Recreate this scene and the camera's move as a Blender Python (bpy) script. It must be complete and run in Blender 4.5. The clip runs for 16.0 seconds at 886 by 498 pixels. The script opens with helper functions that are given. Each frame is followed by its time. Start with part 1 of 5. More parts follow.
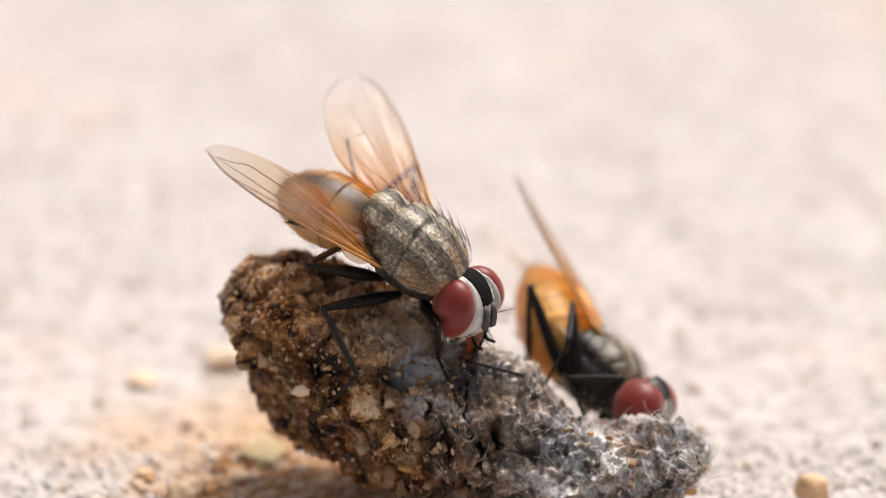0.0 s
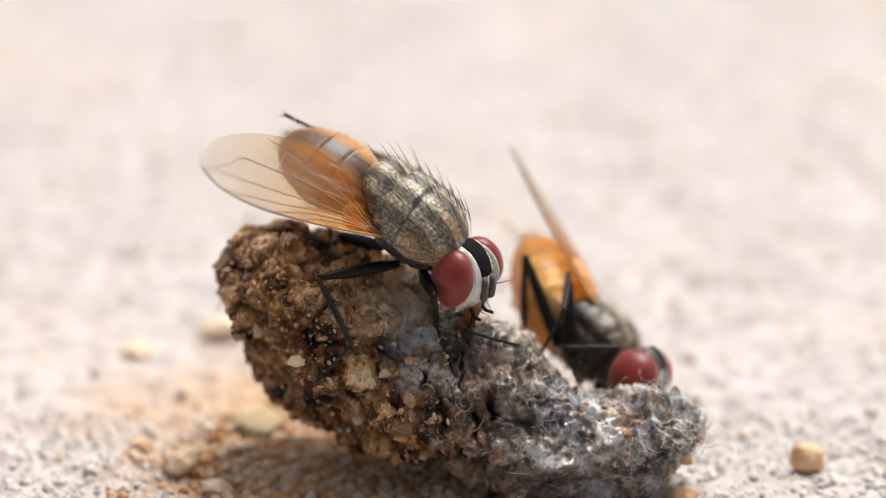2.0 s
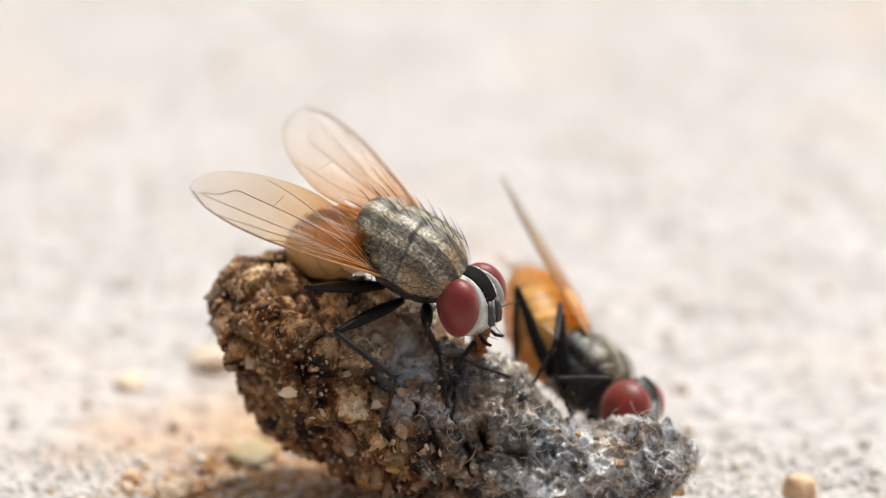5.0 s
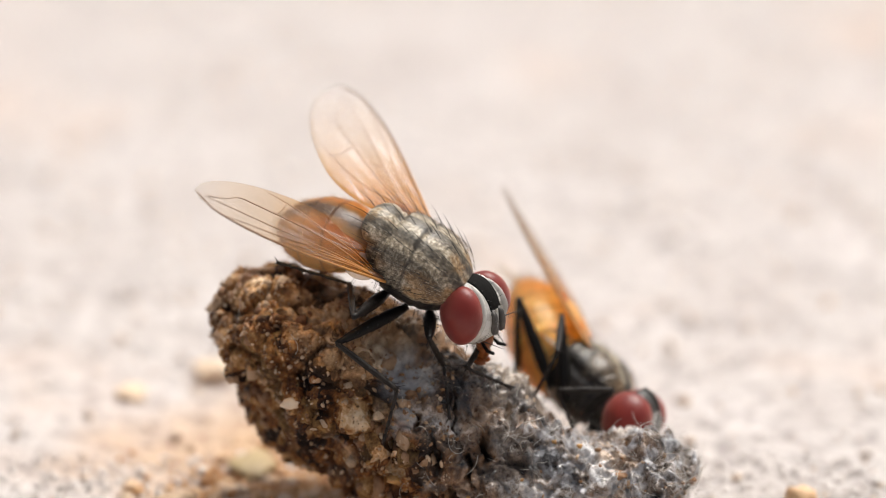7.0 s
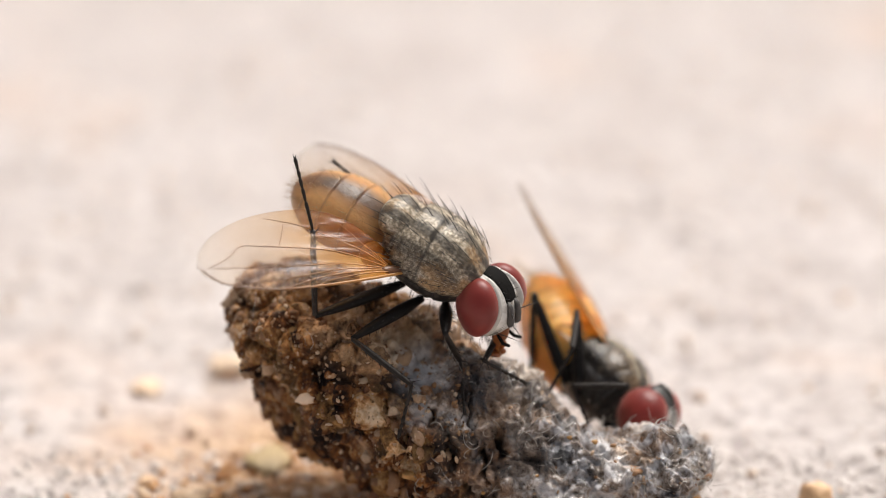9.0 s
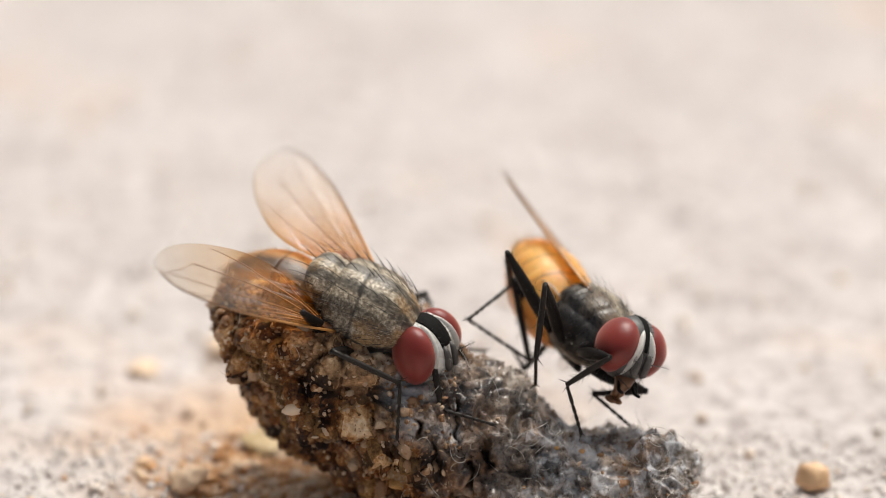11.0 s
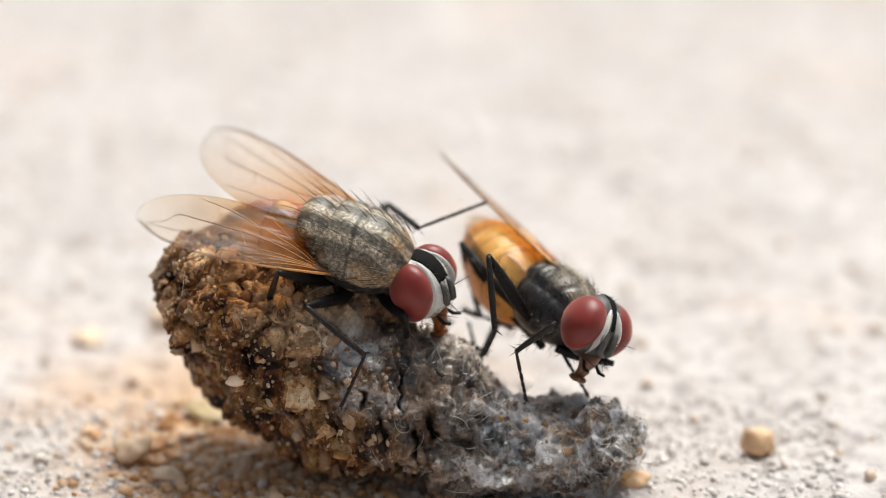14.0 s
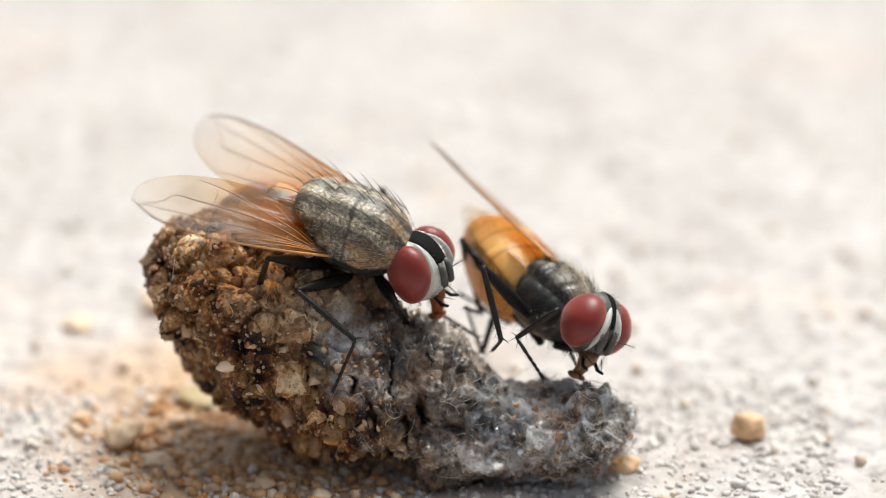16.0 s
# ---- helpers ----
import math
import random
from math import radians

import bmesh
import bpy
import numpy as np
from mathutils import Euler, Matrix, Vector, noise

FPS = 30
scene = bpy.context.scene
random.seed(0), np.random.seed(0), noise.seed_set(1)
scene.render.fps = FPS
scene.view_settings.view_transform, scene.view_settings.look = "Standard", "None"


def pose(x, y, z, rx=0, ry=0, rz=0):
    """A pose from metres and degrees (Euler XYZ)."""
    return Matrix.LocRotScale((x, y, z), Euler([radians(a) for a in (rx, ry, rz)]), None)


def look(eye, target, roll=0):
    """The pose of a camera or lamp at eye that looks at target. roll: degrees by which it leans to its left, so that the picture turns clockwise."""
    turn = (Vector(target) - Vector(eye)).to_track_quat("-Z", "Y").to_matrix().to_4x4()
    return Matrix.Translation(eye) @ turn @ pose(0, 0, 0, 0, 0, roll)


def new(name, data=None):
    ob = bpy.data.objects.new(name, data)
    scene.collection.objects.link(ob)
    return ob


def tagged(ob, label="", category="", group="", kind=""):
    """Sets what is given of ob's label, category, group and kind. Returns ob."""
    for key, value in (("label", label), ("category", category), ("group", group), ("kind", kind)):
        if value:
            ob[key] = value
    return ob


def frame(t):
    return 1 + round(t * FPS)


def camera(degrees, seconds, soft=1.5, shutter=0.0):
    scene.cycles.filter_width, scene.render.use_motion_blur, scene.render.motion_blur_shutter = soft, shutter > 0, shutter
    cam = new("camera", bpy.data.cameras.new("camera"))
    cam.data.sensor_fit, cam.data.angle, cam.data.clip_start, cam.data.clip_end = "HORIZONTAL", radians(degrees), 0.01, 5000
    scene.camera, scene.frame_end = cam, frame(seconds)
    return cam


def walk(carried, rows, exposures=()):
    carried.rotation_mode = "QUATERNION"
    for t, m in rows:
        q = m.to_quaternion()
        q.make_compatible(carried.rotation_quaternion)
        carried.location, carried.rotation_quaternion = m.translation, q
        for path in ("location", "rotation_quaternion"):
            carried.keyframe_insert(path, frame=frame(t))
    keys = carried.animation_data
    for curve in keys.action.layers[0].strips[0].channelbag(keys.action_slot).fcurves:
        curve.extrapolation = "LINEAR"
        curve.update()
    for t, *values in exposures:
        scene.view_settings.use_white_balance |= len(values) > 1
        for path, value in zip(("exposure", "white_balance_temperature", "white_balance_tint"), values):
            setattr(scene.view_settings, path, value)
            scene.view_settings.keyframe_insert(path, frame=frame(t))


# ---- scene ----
# A macro view of two flies on a dried dropping that lies on a sandy concrete slab.
# Lengths below are in millimetres unless a name ends in _m; MM turns them into metres.
MM = 0.001
LEAN = 24.5      # the lens looks down by this angle
REACH = 82.9     # from the lens to the plane of sharpness
AIM = Vector((0.0, 0.0, 5.55))   # the middle of that plane, above the slab
STAGE = Matrix(((1, 0, 0),
                (0, math.sin(radians(LEAN)), -math.cos(radians(LEAN))),
                (0, math.cos(radians(LEAN)), math.sin(radians(LEAN)))))


def S(right, up, near):
    """World point in mm of a point on axes that lean back with the plane of sharpness."""
    return AIM + STAGE @ Vector((right, up, near))


# ---- camera ----
cam = camera(12.0, 16.0, soft=0.8)
cam.data.dof.use_dof = True
cam.data.dof.focus_distance = 0.0821
cam.data.dof.aperture_fstop = 48.0
EYE = S(0, 0, REACH) * MM
TURNS = [
    (0, 0.115, -0.084), (0.5, 0.092, -0.207), (1, 0.069, -0.292), (1.5, 0.054, -0.399), (2, 0.046, -0.492), (2.5, 0.031, -0.515),
    (3, 0.023, -0.430), (3.5, -0.015, -0.292), (4, -0.077, -0.200), (6.5, -0.061, 0.061), (7, -0.054, 0.084), (7.5, -0.038, 0.038),
    (8, 0.000, 0.000), (8.5, 0.069, 0.000), (9, 0.177, 0.023), (11.5, 0.092, -0.315), (12, -0.131, -0.384), (12.5, -0.369, -0.484),
    (13, -0.553, -0.576), (13.5, -0.661, -0.645), (14, -0.707, -0.684), (14.5, -0.722, -0.691), (15, -0.753, -0.714), (15.5, -0.807, -0.784),
    (16, -0.853, -0.883),
]
walk(cam, [(t, pose(EYE.x, EYE.y, EYE.z, 90 - LEAN + nod, 0, turn)) for t, turn, nod in TURNS],
     exposures=[(0.0, 0.0, 6550, 10), (0.5, 0.0, 6500, 9), (1.5, 0.0, 6420, 8), (2.5, 0.05, 6330, 4), (3.5, 0.06, 6150, 1), (6.5, 0.0, 6400, 6), (8.0, -0.02, 6550, 9), (9.0, -0.05, 6550, 9), (11.5, -0.13, 6500, 6),
                (12.5, -0.06, 6450, 6), (14.0, 0.03, 6250, 3), (16.0, 0.1, 6170, 1)])

# ---- light ----
world = bpy.data.worlds.new("sky")
scene.world = world
world.use_nodes = True
SUN_ELEVATION, SUN_AZIMUTH = 66.0, 32.0     # azimuth clockwise from +y
wn = world.node_tree.nodes
sky = wn.new("ShaderNodeTexSky")
sky.sky_type = "NISHITA"
sky.sun_disc = False
sky.sun_elevation, sky.sun_rotation = radians(SUN_ELEVATION), radians(SUN_AZIMUTH)
sky.air_density, sky.dust_density = 0.7, 8.0
wn["Background"].inputs[1].default_value = 0.115
haze = wn.new("ShaderNodeHueSaturation")      # a hazy, whitish sky
haze.inputs["Saturation"].default_value = 0.6
world.node_tree.links.new(sky.outputs[0], haze.inputs["Color"])
world.node_tree.links.new(haze.outputs[0], wn["Background"].inputs[0])
sun = new("sun", bpy.data.lights.new("sun", "SUN"))
sun.data.energy, sun.data.angle, sun.data.color = 3.15, radians(30), (1.0, 0.955, 0.92)
az, el = radians(SUN_AZIMUTH), radians(SUN_ELEVATION)
sun.matrix_world = look((math.sin(az) * math.cos(el), math.cos(az) * math.cos(el), math.sin(el)), (0, 0, 0))


# ---- materials ----
class Mat:
    """A small builder round one node material."""

    def __init__(self, name):
        self.m = bpy.data.materials.new(name)
        self.m.use_nodes = True
        self.t = self.m.node_tree
        self.n = self.t.nodes
        self.b = self.n["Principled BSDF"]
        self.out = self.n["Material Output"]
        self.co = self.n.new("ShaderNodeTexCoord").outputs["Object"]
        self.b.inputs["Subsurface Scale"].default_value = 0.35 * MM
        self.b.inputs["Subsurface Radius"].default_value = (1.0, 0.5, 0.25)

    def link(self, a, b):
        self.t.links.new(a, b)

    def put(self, **kw):
        names = {"rough": "Roughness", "metal": "Metallic", "color": "Base Color", "spec": "Specular IOR Level", "coat": "Coat Weight",
                 "sss": "Subsurface Weight", "trans": "Transmission Weight", "sheen": "Sheen Weight", "coat_rough": "Coat Roughness"}
        for k, v in kw.items():
            s = self.b.inputs[names[k]]
            if hasattr(v, "is_output"):
                self.link(v, s)
            elif isinstance(v, tuple):
                s.default_value = (*v, 1)
            else:
                s.default_value = v
        return self

    def noise(self, scale, detail=5, rough=0.6, co=None, stretch=None):
        nd = self.n.new("ShaderNodeTexNoise")
        nd.inputs["Scale"].default_value, nd.inputs["Detail"].default_value, nd.inputs["Roughness"].default_value = scale / MM, detail, rough
        self.link(self.scaled(stretch) if stretch else (co or self.co), nd.inputs["Vector"])
        return nd.outputs["Fac"]

    def scaled(self, s):
        mp = self.n.new("ShaderNodeMapping")
        mp.inputs["Scale"].default_value = s
        self.link(self.co, mp.inputs["Vector"])
        return mp.outputs[0]

    def cells(self, scale, feature="F1", co=None):
        nd = self.n.new("ShaderNodeTexVoronoi")
        nd.feature = feature
        nd.inputs["Scale"].default_value = scale / MM
        self.link(co or self.co, nd.inputs["Vector"])
        return nd.outputs["Distance"]

    def ramp(self, fac, *stops):
        nd = self.n.new("ShaderNodeValToRGB")
        els = nd.color_ramp.elements
        while len(els) < len(stops):
            els.new(0.5)
        for e, (p, c) in zip(els, stops):
            e.position = p
            e.color = (*c, 1) if isinstance(c, tuple) else (c, c, c, 1)
        self.link(fac, nd.inputs[0])
        return nd.outputs[0]

    def mix(self, fac, a, b, how="MIX"):
        nd = self.n.new("ShaderNodeMix")
        nd.data_type, nd.blend_type = "RGBA", how
        for s, v in ((nd.inputs[0], fac), (nd.inputs[6], a), (nd.inputs[7], b)):
            if hasattr(v, "is_output"):
                self.link(v, s)
            elif isinstance(v, tuple):
                s.default_value = (*v, 1)
            else:
                s.default_value = v
        return nd.outputs[2]

    def math(self, op, a, b=0.0, clamp=False):
        nd = self.n.new("ShaderNodeMath")
        nd.operation, nd.use_clamp = op, clamp
        for s, v in zip(nd.inputs, (a, b)):
            if hasattr(v, "is_output"):
                self.link(v, s)
            else:
                s.default_value = v
        return nd.outputs[0]

    def axis(self, i):
        nd = self.n.new("ShaderNodeSeparateXYZ")
        self.link(self.co, nd.inputs[0])
        return self.math("MULTIPLY", nd.outputs[i], 1 / MM)

    def island(self):
        return self.n.new("ShaderNodeNewGeometry").outputs["Random Per Island"]

    def rand(self):
        return self.n.new("ShaderNodeObjectInfo").outputs["Random"]

    def bump(self, fac, strength=0.4, depth=0.03):
        nd = self.n.new("ShaderNodeBump")
        nd.inputs["Strength"].default_value, nd.inputs["Distance"].default_value = strength, depth * MM
        self.link(fac, nd.inputs["Height"])
        self.link(nd.outputs[0], self.b.inputs["Normal"])
        self.normal = nd.outputs[0]
        return self


def slab_material():
    m = Mat("sandy_concrete")
    a, b, c = m.noise(0.35, 6), m.noise(2.1, 6, 0.66), m.cells(1.6)
    col = m.ramp(a, (0.3, (0.49, 0.435, 0.405)), (0.5, (0.545, 0.495, 0.465)), (0.7, (0.6, 0.55, 0.525)))
    col = m.mix(m.ramp(b, (0.38, 0.9), (0.5, 0.0)), col, (0.33, 0.285, 0.27))
    col = m.mix(m.ramp(m.noise(0.12, 3), (0.55, 0.0), (0.7, 0.5)), col, (0.66, 0.5, 0.4))
    spot = m.n.new("ShaderNodeVectorMath")
    spot.operation = "DISTANCE"
    m.link(m.co, spot.inputs[0])
    spot.inputs[1].default_value = (-2.4 * MM, 0.6 * MM, 0)
    stain = m.math("ADD", m.math("MULTIPLY", spot.outputs["Value"], 0.11 / MM), m.math("MULTIPLY", a, 0.6))
    col = m.mix(m.ramp(stain, (0.55, 0.85), (0.95, 0.0)), col, m.ramp(b, (0.35, (0.36, 0.17, 0.06)), (0.6, (0.64, 0.4, 0.2))))
    return m.put(color=col, rough=0.85).bump(m.mix(0.5, b, c), 0.8, 0.2).m


def grain_material(name, dark, mid, light, scale=3.0, islands=True):
    m = Mat(name)
    r = m.island() if islands else m.rand()
    col = m.ramp(r, (0.0, dark), (0.45, mid), (1.0, light))
    n = m.noise(scale, 5)
    col = m.mix(m.ramp(n, (0.3, 0.3), (0.6, 0.0)), col, tuple(v * 0.7 for v in dark))
    return m.put(color=col, rough=0.45, sss=0.0).bump(n, 0.6, 0.08).m


def dropping_material():
    """Brown clods at one end, grey felted hair and wrinkles at the other."""
    m = Mat("dried_dropping")
    x = m.axis(0)
    big, mid, fine = m.noise(0.55, 4), m.noise(1.5, 6, 0.6), m.noise(10.0, 4, 0.7)
    warp = m.n.new("ShaderNodeTexNoise")
    warp.inputs["Scale"].default_value, warp.inputs["Detail"].default_value = 1.8 / MM, 3
    m.link(m.co, warp.inputs["Vector"])
    moved = m.n.new("ShaderNodeVectorMath")
    moved.operation = "MULTIPLY_ADD"
    m.link(warp.outputs["Color"], moved.inputs[0])
    moved.inputs[1].default_value = (0.5 * MM,) * 3
    m.link(m.co, moved.inputs[2])
    cell = m.n.new("ShaderNodeTexVoronoi")
    cell.inputs["Scale"].default_value = 2.3 / MM
    m.link(moved.outputs[0], cell.inputs["Vector"])
    bits = m.n.new("ShaderNodeSeparateColor")
    m.link(cell.outputs["Color"], bits.inputs[0])
    tone = m.math("ADD", m.math("MULTIPLY", mid, 0.62), m.math("ADD", m.math("MULTIPLY", fine, 0.22), m.math("MULTIPLY", bits.outputs[0], 0.16)))
    brown = m.ramp(tone, (0.44, (0.012, 0.004, 0.002)), (0.495, (0.095, 0.034, 0.01)), (0.55, (0.29, 0.12, 0.036)), (0.605, (0.62, 0.36, 0.16)), (0.67, (0.85, 0.66, 0.44)))
    ochre = m.ramp(fine, (0.35, (0.16, 0.075, 0.02)), (0.65, (0.5, 0.3, 0.12)))
    brown = m.mix(m.ramp(bits.outputs[1], (0.72, 0.0), (0.82, 0.55)), brown, ochre)
    brown = m.mix(m.ramp(bits.outputs[2], (0.8, 0.0), (0.86, 0.5)), brown, (0.035, 0.02, 0.013))
    streak = m.mix(0.22, m.noise(1.15, 6, 0.6, stretch=(0.8, 1.15, 1.15)), fine)
    grey = m.ramp(streak, (0.41, (0.012, 0.008, 0.007)), (0.465, (0.085, 0.058, 0.04)), (0.53, (0.28, 0.22, 0.175)), (0.6, (0.8, 0.76, 0.73)))
    grey = m.mix(m.ramp(m.noise(0.9, 3), (0.45, 0.0), (0.54, 0.85)), grey, m.ramp(streak, (0.41, (0.02, 0.009, 0.005)), (0.52, (0.2, 0.105, 0.05)), (0.61, (0.6, 0.42, 0.27))))
    side = m.ramp(m.math("ADD", m.math("MULTIPLY", x, 0.16), m.math("MULTIPLY", big, 1.3)), (0.46, 0.0), (0.76, 1.0))
    col = m.mix(side, brown, grey)
    film = m.math("MULTIPLY", m.ramp(m.math("ADD", m.math("MULTIPLY", x, 0.2), m.noise(1.3, 4)), (0.85, 0.0), (1.2, 0.7)), m.ramp(m.noise(3.0, 5), (0.46, 0.0), (0.6, 1.0)))
    col = m.mix(film, col, (0.72, 0.72, 0.74))

    def patch(col, at, small, large, color):
        away = m.n.new("ShaderNodeVectorMath")
        away.operation = "DISTANCE"
        m.link(m.co, away.inputs[0])
        away.inputs[1].default_value = (at - BASE) * MM
        fade = m.math("ADD", m.math("MULTIPLY", away.outputs["Value"], 1 / MM), m.math("MULTIPLY", mid, 0.9))
        return m.mix(m.ramp(m.math("MULTIPLY", fade, 0.5), (small * 0.5, 0.85), (large * 0.5, 0.0)), col, color)

    # crumbly tan top, lightened in the colour to stand for sunlight on it
    col = patch(col, SUNLIT_TOP, 1.3, 2.2, m.ramp(tone, (0.4, (0.09, 0.045, 0.018)), (0.48, (0.4, 0.24, 0.12)), (0.56, (0.7, 0.5, 0.31)), (0.64, (0.88, 0.74, 0.55))))
    col = patch(col, CUP, 0.75, 1.15, m.ramp(streak, (0.4, (0.28, 0.26, 0.25)), (0.5, (0.62, 0.6, 0.59)), (0.62, (0.86, 0.85, 0.84))))
    col = patch(col, CREST, 0.7, 1.5, m.ramp(streak, (0.42, (0.05, 0.03, 0.018)), (0.5, (0.34, 0.26, 0.19)), (0.58, (0.82, 0.73, 0.63))))
    # sparse bright specks put sun glints on the crust into its colour
    col = m.mix(m.ramp(m.cells(2.6), (0.045, 0.9), (0.065, 0.0)), col, (0.8, 0.7, 0.58))
    relief = m.mix(0.4, m.mix(side, mid, streak), fine)
    wet = m.math("MULTIPLY", m.ramp(m.noise(2.2, 4), (0.42, 0.0), (0.55, 1.0)), m.math("ADD", m.math("MULTIPLY", side, 0.85), 0.15))
    return m.put(color=col, rough=m.mix(side, m.ramp(fine, (0.38, 0.5), (0.62, 0.8)), m.ramp(fine, (0.38, 0.22), (0.62, 0.55))), spec=m.math("ADD", m.math("MULTIPLY", side, 0.5), 0.2), coat=wet, coat_rough=0.14).bump(relief, 1.0, 0.17).m


def plain(name, color, rough=0.5, scale=6.0, depth=0.02, vary=0.5, **kw):
    m = Mat(name)
    n = m.noise(scale, 5)
    col = m.mix(m.ramp(n, (0.3, vary), (0.7, 0.0)), color, tuple(v * 0.35 for v in color))
    return m.put(color=col, rough=rough, **kw).bump(n, 0.5, depth).m


def thorax_material(name, edge, patchy, gloss):
    m = Mat(name)
    x, y, z = m.axis(0), m.axis(1), m.axis(2)
    wob = m.math("MULTIPLY", m.math("SUBTRACT", m.noise(1.2, 4), 0.5), 0.09)
    ay = m.math("ADD", m.math("ABSOLUTE", y), wob)
    stripes = m.ramp(ay, (0.0, 0.1), (0.08, 0.15), (0.15, 0.95), (0.29, 0.95), (0.37, 0.1), (0.47, 0.1), (0.55, 0.9), (0.7, 0.8), (0.8, 0.1))
    grain = m.noise(14.0, 4, 0.7)
    dust = m.ramp(grain, (0.34, (0.15, 0.115, 0.075)), (0.5, (0.38, 0.31, 0.215)), (0.64, (0.8, 0.7, 0.54)))
    gold = m.ramp(grain, (0.35, (0.2, 0.095, 0.028)), (0.65, (0.56, 0.32, 0.11)))
    dust = m.mix(m.ramp(m.noise(1.2, 3, stretch=(0.5, 1.4, 1.4)), (0.48, 0.0), (0.58, 0.75)), dust, gold)
    dust = m.mix(m.ramp(m.noise(2.0, 5, stretch=(0.45, 1.4, 1.4)), (0.38, 0.8), (0.47, 0.0)), dust, (0.03, 0.025, 0.02))
    top = m.ramp(m.math("ADD", z, wob), (0.05, 0.0), (0.35, 1.0))
    black = m.ramp(grain, (0.38, (0.012, 0.01, 0.008)), (0.68, (0.05, 0.04, 0.03)))
    suture = m.math("ADD", m.math("ADD", x, 0.18), m.math("ADD", m.math("MULTIPLY", ay, -0.16), wob))
    suture = m.ramp(m.math("ABSOLUTE", suture), (0.015, 0.65), (0.045, 0.0))
    dust = m.mix(suture, dust, (0.03, 0.024, 0.018))
    col = m.mix(m.math("MULTIPLY", m.math("MULTIPLY", stripes, top), 0.78), dust, black)
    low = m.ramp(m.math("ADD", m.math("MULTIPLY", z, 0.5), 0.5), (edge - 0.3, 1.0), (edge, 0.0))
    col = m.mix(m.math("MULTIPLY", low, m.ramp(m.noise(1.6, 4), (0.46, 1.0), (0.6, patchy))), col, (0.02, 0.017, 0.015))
    # tiny specular glints, painted as near-white specks
    col = m.mix(m.ramp(m.cells(3.0), (0.04, 0.95), (0.06, 0.0)), col, (0.88, 0.85, 0.78))
    pits = m.ramp(m.cells(15.0), (0.12, 0.0), (0.3, 1.0))
    col = m.mix(m.ramp(pits, (0.0, 0.45), (0.6, 0.0)), col, (0.03, 0.027, 0.024))
    return m.put(color=col, rough=m.ramp(grain, (0.35, gloss), (0.65, 0.55)), spec=0.5).bump(m.mix(0.5, pits, m.noise(7.0, 4)), 0.3, 0.03).m


def abdomen_material(amber, deep, stripe):
    m = Mat("amber_abdomen")
    x, y = m.axis(0), m.axis(1)
    n = m.noise(2.0, 4)
    col = m.mix(m.ramp(n, (0.3, 0.0), (0.7, 0.8)), amber, deep)
    wob = m.math("MULTIPLY", m.math("SUBTRACT", n, 0.5), 0.3)
    mid = m.ramp(m.math("ADD", m.math("ABSOLUTE", y), wob), (0.1, stripe), (0.4, 0.0))
    col = m.mix(mid, col, (0.035, 0.02, 0.012))
    seams = m.ramp(m.math("ADD", m.math("MULTIPLY", x, -1 / 3), m.math("MULTIPLY", wob, 0.06)), (0.222, 0.0), (0.24, 0.6), (0.25, 0.0), (0.41, 0.0), (0.428, 0.6), (0.438, 0.0), (0.575, 0.0), (0.593, 0.6), (0.603, 0.0))
    col = m.mix(seams, col, (0.1, 0.035, 0.012))
    rear = m.ramp(m.math("MULTIPLY", m.math("ADD", x, 2.6), 0.4), (0.0, 0.6), (0.45, 0.0))
    col = m.mix(rear, col, deep)
    m.b.inputs["Subsurface Scale"].default_value = 0.4 * MM
    m.b.inputs["Subsurface Radius"].default_value = (1.0, 0.75, 0.6)
    return m.put(color=col, rough=0.4, sss=0.45).bump(m.noise(12.0, 3), 0.4, 0.03).m


def eye_material():
    m = Mat("compound_eye")
    n = m.noise(0.9, 3)
    col = m.ramp(n, (0.3, (0.13, 0.007, 0.004)), (0.7, (0.21, 0.014, 0.008)))
    m.put(color=col, rough=0.4, spec=0.45, sheen=0.55)
    m.b.inputs["Sheen Tint"].default_value = (1.0, 0.5, 0.42, 1)
    return m.bump(m.cells(55.0), 0.25, 0.005).m


def head_material(name, k):
    m = Mat(name)
    x = m.axis(0)
    n = m.noise(5.0, 5, 0.65)
    col = m.ramp(n, (0.36, (0.3 * k, 0.27 * k, 0.22 * k)), (0.44, (0.66 * k, 0.63 * k, 0.56 * k)), (0.6, (0.88 * k, 0.86 * k, 0.81 * k)))
    back = m.ramp(m.math("ADD", m.math("MULTIPLY", x, 1.0), m.math("MULTIPLY", n, 0.15)), (0.24, 1.0), (0.34, 0.0))
    col = m.mix(back, col, (0.05, 0.045, 0.04))
    return m.put(color=col, rough=0.45, sheen=0.1).bump(m.noise(20.0, 3), 0.4, 0.02).m


